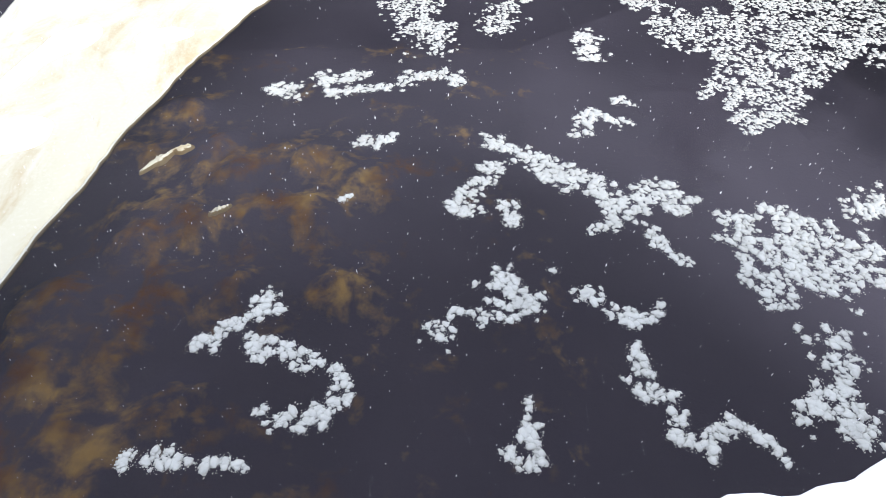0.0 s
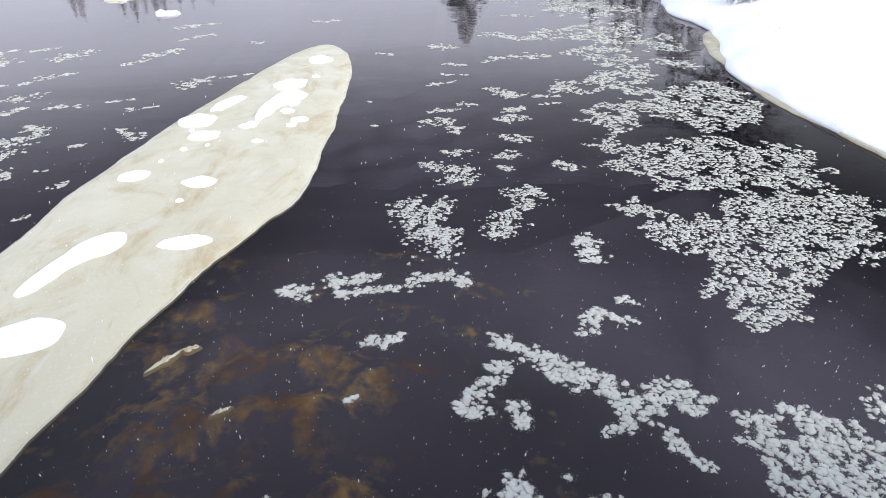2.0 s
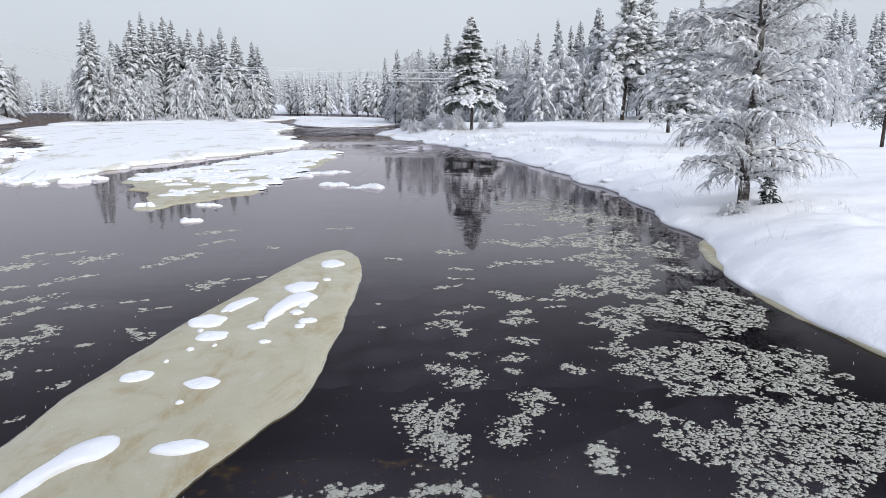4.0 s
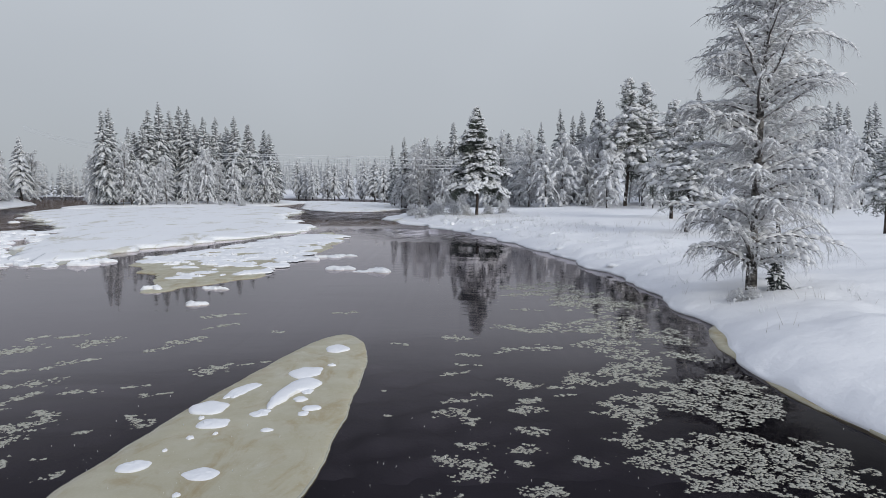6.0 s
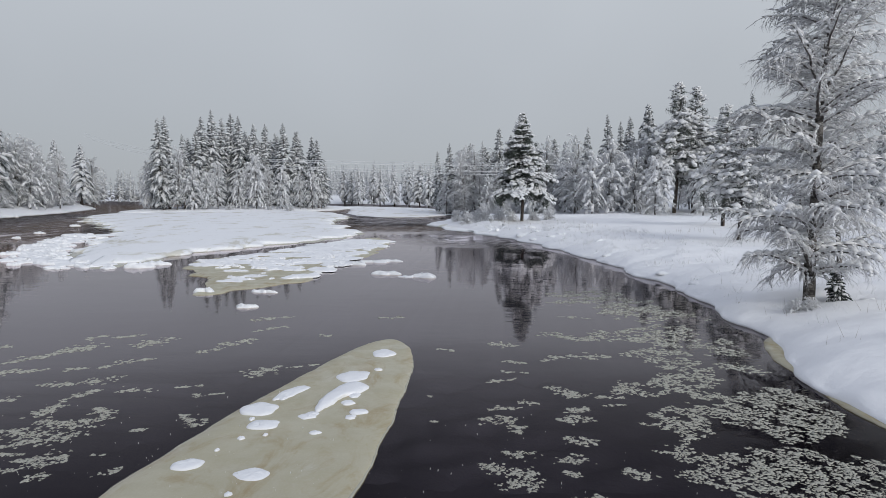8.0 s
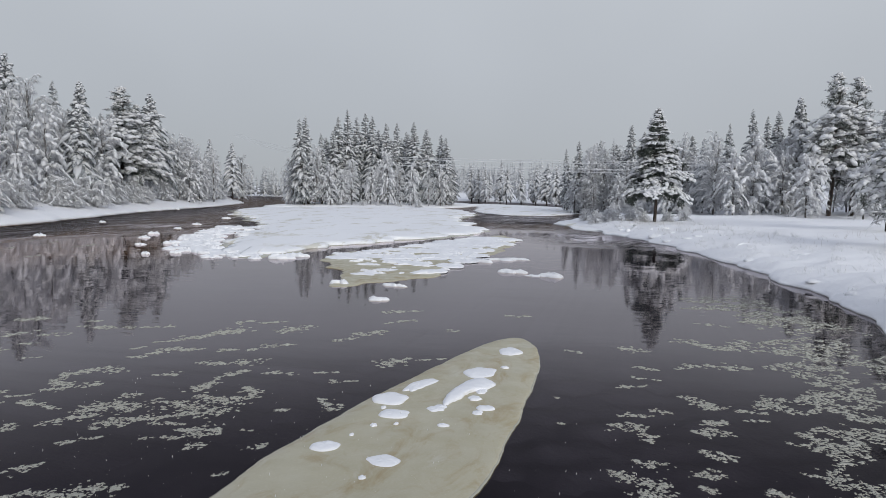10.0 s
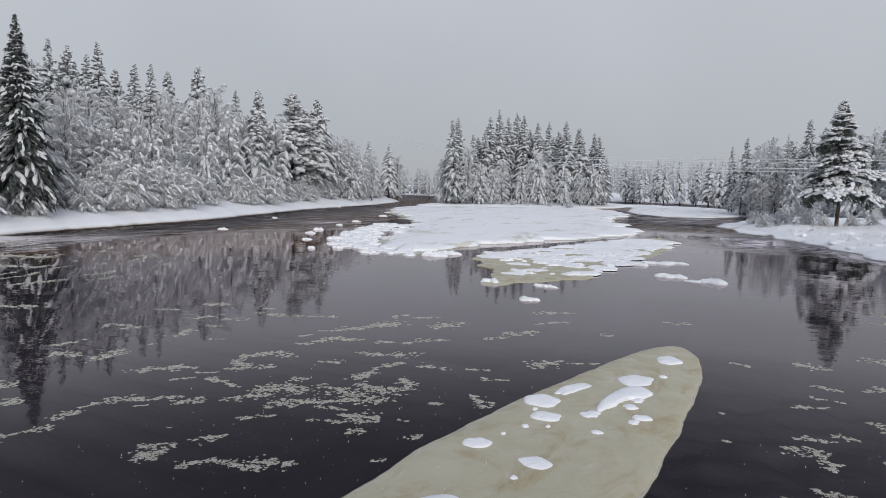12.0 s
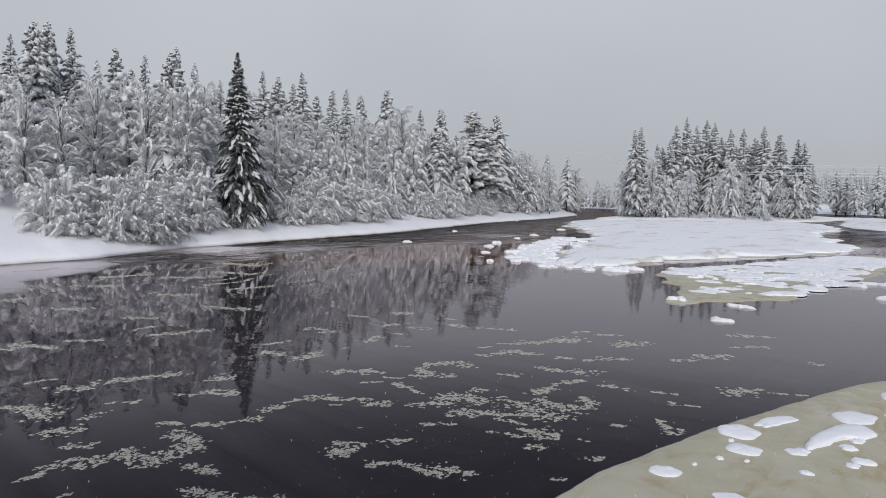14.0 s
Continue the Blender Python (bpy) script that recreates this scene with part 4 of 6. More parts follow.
def laden(name, h, spread, seed, limbs=50, strands=15, bush=False, hang=1.0, snow=1.0, fine=1.0, low=0.12, label="", group="", category="tree"):
    """A bare tree or bush bowed by snow: limbs that arch up and over, rimed twigs that hang from them, and snow along their backs."""
    g = np.random.default_rng(seed)
    tree = new(name)
    tagged(tree, label, category, group)
    trunk, limb, twigs, white = Heap(), Heap(), Heap(), Heap()
    zs = np.linspace(-0.5, h * 0.88, 9)
    bend = np.cumsum(g.normal(size=(9, 2)) * h * 0.008, 0)
    bend -= bend[0]
    if not bush:
        tube(trunk, np.column_stack([bend, zs]), np.linspace(0.0115 * h, 0.003 * h, 9), 7)
    t_at, t_run, t_wide = [], [], []
    s_at, s_head, s_len, s_wide = [], [], [], []
    for k in range(limbs):
        a = k * 2.39996 + g.normal() * 0.5
        u = min(-0.85 + 1.85 * (k + g.random()) / limbs, 0.98)
        out, side = np.array([np.cos(a), np.sin(a), 0.0]), np.array([-np.sin(a), np.cos(a), 0.0])
        reach = spread * math.sqrt(max(0.08, 1 - 0.92 * u * u)) * g.uniform(0.55, 1.1)
        top = h * (0.52 + 0.47 * u) * g.uniform(0.93, 1.05)
        if bush:
            p0 = np.array([*(g.normal(size=2) * spread * 0.16), -0.25])
        else:
            z0 = max(low * h, top * g.uniform(0.55, 0.86))
            p0 = np.array([np.interp(z0, zs, bend[:, 0]), np.interp(z0, zs, bend[:, 1]), z0])
        tip = out * reach + np.array([0, 0, max(top - hang * reach * g.uniform(0.3, 0.75), 0.1)])
        mid = p0 * 0.55 + tip * 0.45
        mid[2] = max(p0[2], top) + reach * g.uniform(0.02, 0.2)
        q = np.linspace(0, 1, 8)[:, None]
        lm = (1 - q) ** 2 * p0 + 2 * q * (1 - q) * mid + q * q * tip + np.cumsum(g.normal(size=(8, 3)), 0) * spread * 0.012
        r0 = (0.0035 * h + 0.008) * (1 - 0.4 * max(u, 0))
        tube(limb, lm, np.linspace(r0, r0 * 0.3, 8), 3)
        for j in range(strands):
            x = 7 * (1 - 0.8 * g.random() ** 1.4)
            i = min(int(x), 6)
            hd = out * g.uniform(-0.1, 0.75) + side * g.normal() * 0.6 + np.array([0, 0, g.uniform(-0.45, 0.3)])
            hd /= np.linalg.norm(hd)
            le = (0.15 * spread + 0.1 * reach) * g.uniform(0.35, 1.25)
            from_here = lm[i] + (lm[i + 1] - lm[i]) * (x - i)
            fall = hd * 0.6 - np.array([0, 0, hang * g.uniform(0.5, 1.3)])
            t_at += [from_here, from_here + hd * le * 0.4]
            t_run += [hd * le * 0.62, fall / np.linalg.norm(fall) * le * 0.75]
            t_wide += [0.008 * (spread + 1.2) * fine * g.uniform(0.7, 1.4)] * 2
        for i in range(2, 7):
            if g.random() < 0.85:
                d = lm[i + 1] - lm[i]
                le = np.linalg.norm(d)
                s_at.append(lm[i] + np.array([0, 0, r0]) + g.normal(size=3) * 0.03 * spread), s_head.append(d / le)
                s_len.append(le * g.uniform(0.8, 1.5)), s_wide.append(0.042 * (spread + 0.4) * snow * g.uniform(0.5, 1.4))
    t_wide, s_wide = np.array(t_wide), np.array(s_wide)
    _, s1, s2 = frames_of(np.array(t_run))
    strew(twigs, SPIKE, t_at, np.stack([s1 * t_wide[:, None], s2 * t_wide[:, None], np.array(t_run)], -1), 0.0, g)
    fingers(white, s_at, s_head, s_len, s_wide, s_wide * 0.75, np.zeros(len(s_wide)), g, 5, 0.22)
    if not bush:
        part("trunk", trunk, BIRCH_BARK, tree)
    tagged(part("branchwork", limb, BIRCH_LIMB, tree, "thin dark arching branches"), kind="stuff")
    part("crown", twigs, RIME_TWIG, tree, "fine drooping twigs white with snow")
    tagged(part("snow_cover", white, TREE_SNOW, tree, "soft snow lying along the limbs"), kind="stuff")
    return tree


# the birch on the near bank and its neighbours
birch = leafless("birch_tree", 12.8, 2.75, 11, 142, 24, 13, thick=1.1, low=0.10, weep=1.05, taper=0.3, spur=0.08, split=True, rising=0.65, twig=BIRCH_TWIG, ropes=1.0, rope=0.95, hoar=0.45, label="tall bare birch with drooping twigs under snow on the bank")
birch.matrix_world = pose(9.2, 20.7, height_at(9.2, 20.7) - 0.1, 0, 1.0, 40)
sapling = conifer("spruce_sapling", 1.3, 0.5, 21, 60, 0.02, 0.5, 0.7, DARK_SPRUCE, 0.4, 4, 1.1, 8, label="small dark spruce sapling beside the birch trunk")
sapling.matrix_world = pose(9.9, 20.5, height_at(9.9, 20.5) - 0.05)
young = leafless("birch_tree", 6.5, 1.1, 17, 30, 8, 8, thick=1.1, low=0.3, weep=0.8, spur=0.1, twig=BIRCH_TWIG, ropes=0.9, rope=0.7, label="slender young birch under snow behind the tall birch")
young.matrix_world = pose(11.3, 23.2, height_at(11.3, 23.2) - 0.1, 0, -2, 200)
lone = pine("pine_tree", 11.8, 3.0, 35, 74, 0.22, 9, 60, 1, cover=0.74, label="lone dark pine under heavy cushions of snow on the bank")
lone.matrix_world = pose(1.8, 71.4, height_at(1.8, 71.4) - 0.1, 0, 0, 20)
dark_spruce = conifer("spruce_tree", 17.8, 4.4, 44, 230, 0.02, 0.75, 1.02, DARK_SPRUCE, 0.58, 6, 0.46, 8, 1, label="tall dark spruce with snow on its boughs by the water")
dark_spruce.matrix_world = pose(-61.8, 32.4, height_at(-61.8, 32.4) - 0.1, 0, 0, 0)

# kinds of trees for the woods, each standing as one tree of its own
TALL = {}


def kind_of(ob):
    """Note how high a built tree really stands."""
    TALL[ob.name] = max(v.co.z for child in ob.children for v in child.data.vertices)
    return ob


spruces = [kind_of(conifer("spruce_tree", 18, 3.8, 50 + i, 130, 0.03, 1.0, 0.76, SPRUCE, 0.88, 3, 1.0, 3, label="tall slender spruce loaded with snow", group="woodland spruces")) for i in range(4)]
hill_spruces = [kind_of(conifer("spruce_tree", 18, 4.6, 150 + i, 125, 0.03, 1.0, 0.66, SPRUCE, 0.97, 3, 1.4, 3, label="broad dark spruce under heavy snow", group="woodland spruces")) for i in range(3)]
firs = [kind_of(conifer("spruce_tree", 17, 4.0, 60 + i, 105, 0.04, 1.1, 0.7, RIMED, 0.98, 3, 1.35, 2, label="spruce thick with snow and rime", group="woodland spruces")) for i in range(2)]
pines = [kind_of(pine("pine_tree", 18, 4.6, 70 + i, 64, 0.22, 8, 12, label="tall pine with snow-laden crown", group="woodland pines")) for i in range(2)]
# the distant kind: needle colour made pale to stand for haze
hazed = [kind_of(conifer("spruce_tree", 17, 3.3, 75 + i, 90, 0.03, 0.9, 0.9, HAZED, 0.97, 3, 1.2, 2, label="distant spruce under snow, its needles paled for haze", group="distant spruces")) for i in range(2)]
birches = [kind_of(laden("birch_tree", 13, 2.9, 80 + i, 78, 44, hang=0.85, snow=0.95, fine=1.1, label="bare birch white with rime and snow", group="woodland birches")) for i in range(3)]
weepers = [kind_of(laden("bowed_birch", 10, 2.7, 85 + i, 60, 46, hang=1.5, snow=1.6, fine=1.1, label="birch bowed over under a load of snow", group="bowed birches")) for i in range(3)]
bushes = [kind_of(laden("willow_bush", 3.8, 2.1, 90 + i, 76, 54, True, 1.05, 1.1, 1.0, label="willow bush bent down by snow on the bank", group="bank bushes", category="bush")) for i in range(3)]
used = set()


def put(kinds, places, z=None, girth=1.0):
    """Trees of the given kinds at places (x, y, height); the first use of a kind is the built tree itself."""
    for x, y, h in places:
        fresh = [o for o in kinds if o.name not in used]
        ob = fresh[0] if fresh else kinds[int(rng.integers(len(kinds)))]
        k = h / TALL[ob.name]
        wide = k * girth * rng.uniform(0.88, 1.14)
        m = pose(x, y, height_at(x, y) - 0.1 if z is None else z, rng.normal() * 1.3, rng.normal() * 1.3, rng.uniform(0, 360)) @ Matrix.Diagonal((wide, wide, k, 1))
        if ob.name in used:
            copy_thing(ob, m @ Matrix.Diagonal((1 / ob.scale[0], 1 / ob.scale[1], 1 / ob.scale[2], 1)))
        else:
            used.add(ob.name)
            ob.matrix_world = m


# island wood: spruces behind, rimed birches along the front
put(spruces, [(-67.6, 124.6, 18.0), (-67.3, 126.2, 18.7), (-64.2, 126.4, 15.0), (-64.5, 131.0, 16.3), (-64.1, 134.5, 19.4), (-63.0, 136.1, 21.1), (-61.7, 137.8, 19.6), (-60.0, 139.6, 20.7), (-57.1, 138.7, 19.9),
              (-54.2, 138.8, 18.2), (-53.2, 142.4, 18.5), (-48.2, 141.0, 18.6), (-52.2, 147.0, 16.4), (-45.5, 141.9, 17.0), (-43.3, 144.7, 15.9), (-41.2, 142.4, 14.9), (-41.0, 145.9, 10.7)], 0.8, 1.15)
put(birches + weepers, [(-57.5, 126.6, 10.5), (-64.9, 124.3, 13), (-68.5, 126.3, 11), (-61.6, 124.9, 9), (-50.9, 130.3, 12.4), (-46.1, 132.3, 9.5), (-43.3, 135.5, 7.6), (-41.7, 139.1, 9.3), (-40.6, 142.0, 7.8), (-54.4, 129.1, 8.5), (-48.7, 131.8, 9.1), (-73, 129.4, 10.1),
              (-71, 126.5, 11), (-59.6, 126.2, 8.0), (-52.6, 130.2, 9.6)], 0.5, 0.85)
for i in range(34):
    a, q = rng.uniform(0, 6.28), math.sqrt(rng.uniform(0.02, 1))
    put(spruces + hill_spruces, [(-58 + 15 * q * math.cos(a), 148 + 10 * q * math.sin(a), rng.uniform(13.5, 17.5))], 0.8)
put(hill_spruces, [(-68, 136, 15), (-46, 145, 14), (-56, 141, 15)], 0.8)
for x in np.linspace(-70, -43, 7):
    put(bushes, [(x + rng.normal() * 1.5, 125.5 + abs(x + 60) * 0.22 + rng.normal() * 0.8, rng.uniform(0.9, 2.0))], 0.4)

# wood behind the field on the near side
put(birches + weepers, [(9.9, 95.5, 11.6), (14.2, 91.9, 10.9), (19.4, 86.9, 8.4), (11.8, 91.2, 8.8), (17.9, 93.3, 8.4), (25.2, 86.4, 7.6), (40.5, 69.0, 7.6), (34.3, 61.0, 4.8), (47.0, 82.5, 10.0), (29.4, 95.6, 11.5),
                        (-8.4, 111.7, 5.9), (-6.6, 107.8, 5.6), (-4.2, 109.9, 7.1), (-10.5, 117.5, 6.2), (-2.8, 104.0, 6.4), (-1.8, 106.0, 7.9), (4, 100, 8), (31, 88, 9), (36, 84, 8.5), (44, 78, 9), (37.5, 66, 6)])
put(spruces + hill_spruces, [(16.8, 110.7, 15.7), (19.7, 106.2, 15.0), (21.7, 101.7, 16.1), (19.1, 113.4, 14.9), (14.7, 117.1, 14.4), (8.4, 111.7, 12.1), (32.3, 101.0, 15.9), (21.9, 109.8, 13.6), (34.9, 104.3, 14.0), (50.6, 92.0, 14.0), (55.1, 97.5, 14.3), (54.1, 93.5, 13.3),
                             (51.7, 85.6, 12.4), (54.6, 88.5, 13.3), (36.2, 101.8, 17.9), (53.3, 98.5, 13.1), (-1.3, 118.0, 14.5), (-12.8, 127.4, 12.1), (-9.9, 119.6, 13.0), (-8.5, 124.7, 11.2), (-6.9, 117.8, 12.8), (-5.4, 121.9, 11.1), (-2.9, 115.0, 11.3), (-0.8, 108.0, 13.6), (0.6, 110.0, 12.9), (2.5, 112.0, 11.7)], None, 1.0)
for i in range(18):
    put(birches + weepers + firs, [(rng.uniform(3, 38), rng.uniform(94, 106), rng.uniform(7.5, 11.5))])
put(pines, [(23.3, 93.1, 18.2), (26.2, 94.4, 17.7), (19.6, 61.2, 11.0), (14.9, 43.4, 7.9), (26.3, 41.0, 6.6)])
for i in range(60):
    x = rng.uniform(-8, 75)
    put(firs + hazed + birches + birches, [(x, rng.uniform(108, 134) - max(0, x - 30) * 0.4, rng.uniform(9.5, 13.0))])
put(hazed + firs, [(-42.8, 210.7, 14.6), (-35.5, 209.0, 13.9), (-50.8, 224.3, 13.6), (-38.7, 201.3, 11.5), (-29.1, 197.9, 11.8), (-24.6, 188.4, 12.3), (-20.2, 173.8, 11.2), (-57.3, 231.0, 13.7), (-54.2, 228.7, 12.0)], None, 1.2)
for i in range(60):
    x = rng.uniform(-66, 10)
    y = np.interp(x, [-62, -45, -24, -10, 10], [246, 236, 208, 165, 135]) + rng.uniform(0, 22)
    put(hazed + firs[:1] + birches[:1], [(x, y, rng.uniform(8.5, 12.5))])
for i in range(14):
    put(bushes, [(rng.uniform(-4, 8), rng.uniform(92, 112), rng.uniform(1.8, 3.2))])
put(bushes, [(-4.3, 73, 1.6), (-2.5, 74.5, 1.7), (-0.6, 75, 1.7), (0.6, 70.6, 1.3), (3.2, 73.5, 1.3), (-5.6, 77, 1.4), (5, 76, 1.5), (-3.4, 75.5, 1.5)])


# wooded hill on the far side
def left_edge(y):
    return float(np.interp(y, [p[0] for p in LEFT_SHORE], [p[1] for p in LEFT_SHORE]))


put(hill_spruces + spruces, [(-73.6, 31.5, 16.6), (-87.7, 50.1, 18.0), (-92.1, 55.1, 18.0), (-89.5, 56.1, 16.9), (-87.0, 57.0, 18.8), (-89.5, 62.8, 17.2), (-88.5, 65.1, 17.8), (-103.0, 86.3, 21.2), (-113.3, 106.0, 19.9), (-86.7, 42.8, 15.4), (-92.7, 50.1, 14.9), (-96.8, 65.6, 16.4), (-106.6, 83.2, 19.1)], None, 1.05)
put(hill_spruces, [(-85.3, 84.7, 18.8), (-81.9, 80.5, 14.6), (-95.4, 111.8, 20.7)], None, 1.1)
put(pines, [(-89.5, 97.1, 20.1), (-88.4, 99.6, 17.5)], None, 1.15)
put(firs, [(-105.1, 154.3, 15.4), (-108, 158, 14.5), (-110.5, 152, 15)], None, 1.3)
put(birches, [(-72.0, 32.8, 15.3), (-64.2, 28.0, 11.9), (-71.9, 43.4, 13.0), (-74.0, 47.3, 12.5), (-77.3, 52.4, 12.7), (-75.8, 54.4, 11.4), (-76.6, 60.7, 14.5), (-88.4, 78.3, 17.8), (-85.9, 65.9, 15.1), (-86.7, 72.3, 15.0), (-89.1, 84.2, 14.9), (-93.7, 118.1, 14.0),
              (-94.3, 130.9, 12.3), (-104.2, 157.5, 13.2), (-68.0, 40.1, 11.3), (-65.6, 27.6, 13.7), (-66.0, 25.2, 13.2)])
put(weepers, [(-78.2, 71.2, 13.5), (-76.9, 65.8, 10.5), (-84.3, 87.1, 14.5), (-91.9, 119.2, 11.2), (-71.6, 49.9, 9.4), (-69.6, 46.1, 8.8), (-68.8, 43.0, 9.0), (-71.5, 53.0, 9.4), (-65.4, 36.0, 9.1), (-94.0, 114.6, 12.8), (-94.2, 125.6, 10.5)])
for i in range(85):
    y = rng.uniform(-25, 150)
    s = 18 + 45 * rng.random()
    put(firs + hill_spruces + firs, [(left_edge(y) - s - (8 if y < 22 else 0), y, rng.uniform(12, 16.5) * (1.12 if y < 25 else 1.0))])
for i in range(80):
    y = rng.uniform(-8, 160)
    s = 10 + 18 * rng.random()
    put(birches + weepers[:1] + firs + firs + firs, [(left_edge(y) - s - (8 if y < 22 else 0), y, rng.uniform(8.0, 11.8))])
for i in range(95):
    y = 26 + 120 * rng.random() ** 1.3
    put(bushes, [(left_edge(y) - 3.7 - 5.5 * rng.random(), y, rng.uniform(2.6, 5.0) * (1.15 if y < 60 else 1.0))])
put(bushes, [(-53.9, 14.8, 3.2), (-55.3, 13.4, 4.2), (-56.6, 15.2, 4.8), (-53.6, 17.6, 3.4), (-54.6, 19.0, 4.0), (-56.3, 18.2, 4.8), (-54.4, 20.6, 3.2), (-56.8, 21.0, 5.0), (-60.0, 24.5, 3.6), (-61.5, 27.5, 3.2), (-57.6, 17.2, 4.4), (-55.9, 22.4, 3.4), (-58.6, 20.4, 5.2), (-62.5, 29.5, 3.0), (-58.2, 23.2, 3.6)])
put(hill_spruces + spruces, [(-74.3, 15.5, 14.7), (-78.2, 18.4, 17.0), (-83.6, 20.8, 17.8), (-83.3, 23.8, 18.1), (-84.8, 35.6, 18.4), (-87.0, 29.5, 16.7), (-79.1, 29.9, 16.1), (-75.2, 12.7, 15.0), (-83.5, 38.3, 16.8)])
put(weepers + birches, [(-62.4, 13.8, 10.4), (-62.7, 16.3, 10.0), (-68.5, 20.7, 12.9), (-69.5, 24.6, 13.3), (-68.4, 27.5, 13.2), (-63.0, 11.2, 11.3), (-68.3, 30.4, 13.2)])
for i in range(24):
    y = rng.uniform(105, 150)
    put(firs + hazed + birches, [(left_edge(y) - 4 - 12 * rng.random(), y, rng.uniform(11, 14))])
for i in range(36):
    y = rng.uniform(175, 330)
    put(hazed + birches, [(left_edge(y) - rng.uniform(4, 30), y, rng.uniform(9, 14))])

# woods in the distance
far = Heap()
n = 900
ang = rng.uniform(-0.85, 0.75, n)
dist = rng.uniform(330, 430, n)
fx, fy, fh = np.sin(ang) * dist, np.cos(ang) * dist, rng.uniform(9, 16, n)
fz = np.array([max(height_at(x, y), 0.5) for x, y in zip(fx, fy)])
for k in range(44):
    # short boughs all round each stem, shorter towards the top
    f = (k + rng.random(n)) / 44
    a = rng.uniform(0, 6.28, n)
    run = np.column_stack([np.cos(a), np.sin(a), -0.55 + 0.9 * f]) * (fh * 0.19 * (1.04 - f) ** 0.8 * rng.uniform(0.7, 1.25, n))[:, None]
    _, s1, s2 = frames_of(run)
    w = (0.45 + 0.75 * (1 - f))[:, None]
    strew(far, SPIKE, np.column_stack([fx, fy, fz + fh * (0.1 + 0.9 * f)]), np.stack([s1 * w, s2 * w, run], -1), 0.0, rng)
ax = np.zeros((n, 3, 3))
ax[:, 0, 0] = ax[:, 1, 1] = 0.5
ax[:, 2, 2] = fh * 1.04
strew(far, SPIKE, np.column_stack([fx, fy, fz - 0.4]), ax, 0.0, rng)
# the same haze-pale colour over the whole far forest
woods = new("far_woods", far.mesh("far_woods", HAZED))
tagged(woods, "distant snowy forest, paled for the haze of falling snow", "woods", kind="stuff")

# ---------------------------------------------------------------- wires over the river
for i, dz in enumerate((0.0, 0.45, 1.3, 1.7)):
    x = np.linspace(18, -200, 80)
    sag = (10 - x) / 46
    heap = Heap()
    tube(heap, np.column_stack([x, 95 + 0.64 * np.maximum(0, -x) + 0.45 * np.maximum(0, -x - 36) + 0.1 * np.maximum(0, x) + 0.4 * i, 6.2 + 1.2 * sag + 0.95 * sag**2 + dz]), np.full(80, 0.045), 5)
    wire = new("power_line", heap.mesh("power_line", WIRE))
    tagged(wire, "snow-coated overhead power line across the river", "power line", "power lines")

# ---------------------------------------------------------------- plants under the water
WEED_SPOTS = ((-3.1, 2.7, 0.42), (-2.65, 2.95, 0.36), (-2.75, 4.45, 0.42), (-2.3, 4.25, 0.3), (-1.65, 4.5, 0.5), (-1.15, 4.4, 0.32), (-2.5, 5.5, 0.4), (-2.9, 4.0, 0.28), (-3.3, 3.4, 0.34),
              (-2.4, 3.55, 0.3), (-1.75, 3.5, 0.34), (-2.6, 1.85, 0.45), (-2.0, 2.3, 0.36), (-0.9, 3.5, 0.4), (-0.7, 5.0, 0.4), (-1.4, 5.4, 0.4), (-3.4, 2.0, 0.4), (-2.1, 5.0, 0.4), (-3.36, 3.12, 0.34), (-2.94, 3.2, 0.3), (-3.13, 2.38, 0.36), (-2.83, 1.97, 0.3), (-2.57, 1.7, 0.3), (-3.3, 5.4, 0.3), (-3.0, 6.2, 0.35))


def weed_height(x, y):
    top = sum(np.exp(-(((x - cx) / rr) ** 2 + ((y - cy) / (rr * 0.8)) ** 2)) for cx, cy, rr in WEED_SPOTS)
    rim = np.clip(np.maximum(np.maximum(-5.7 - x, x - 1.0), np.maximum(0.3 - y, y - 7.6)) / 5, 0, 1)
    return -0.60 - 1.1 * rim + 0.18 * np.minimum(top, 1.1) + (0.03 * ripple(x, y, 0.45, 81, 5)) * np.clip(top * 1.6, 0, 1)


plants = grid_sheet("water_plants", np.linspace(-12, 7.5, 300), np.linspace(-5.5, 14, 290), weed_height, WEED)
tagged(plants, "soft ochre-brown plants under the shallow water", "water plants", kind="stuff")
for i, (x, y, rx, ry, turn) in enumerate(((-2.62, 4.66, 0.17, 0.05, 50), (-1.9, 3.98, 0.09, 0.03, 40), (-2.45, 4.82, 0.10, 0.05, 30))):
    mound("sunken_ice", x, y, -0.03, rx, ry, turn, 0.04, "pale sliver of ice just under the water's surface", "ice sliver", "ice slivers", 500 + i, ICE, 0.3)

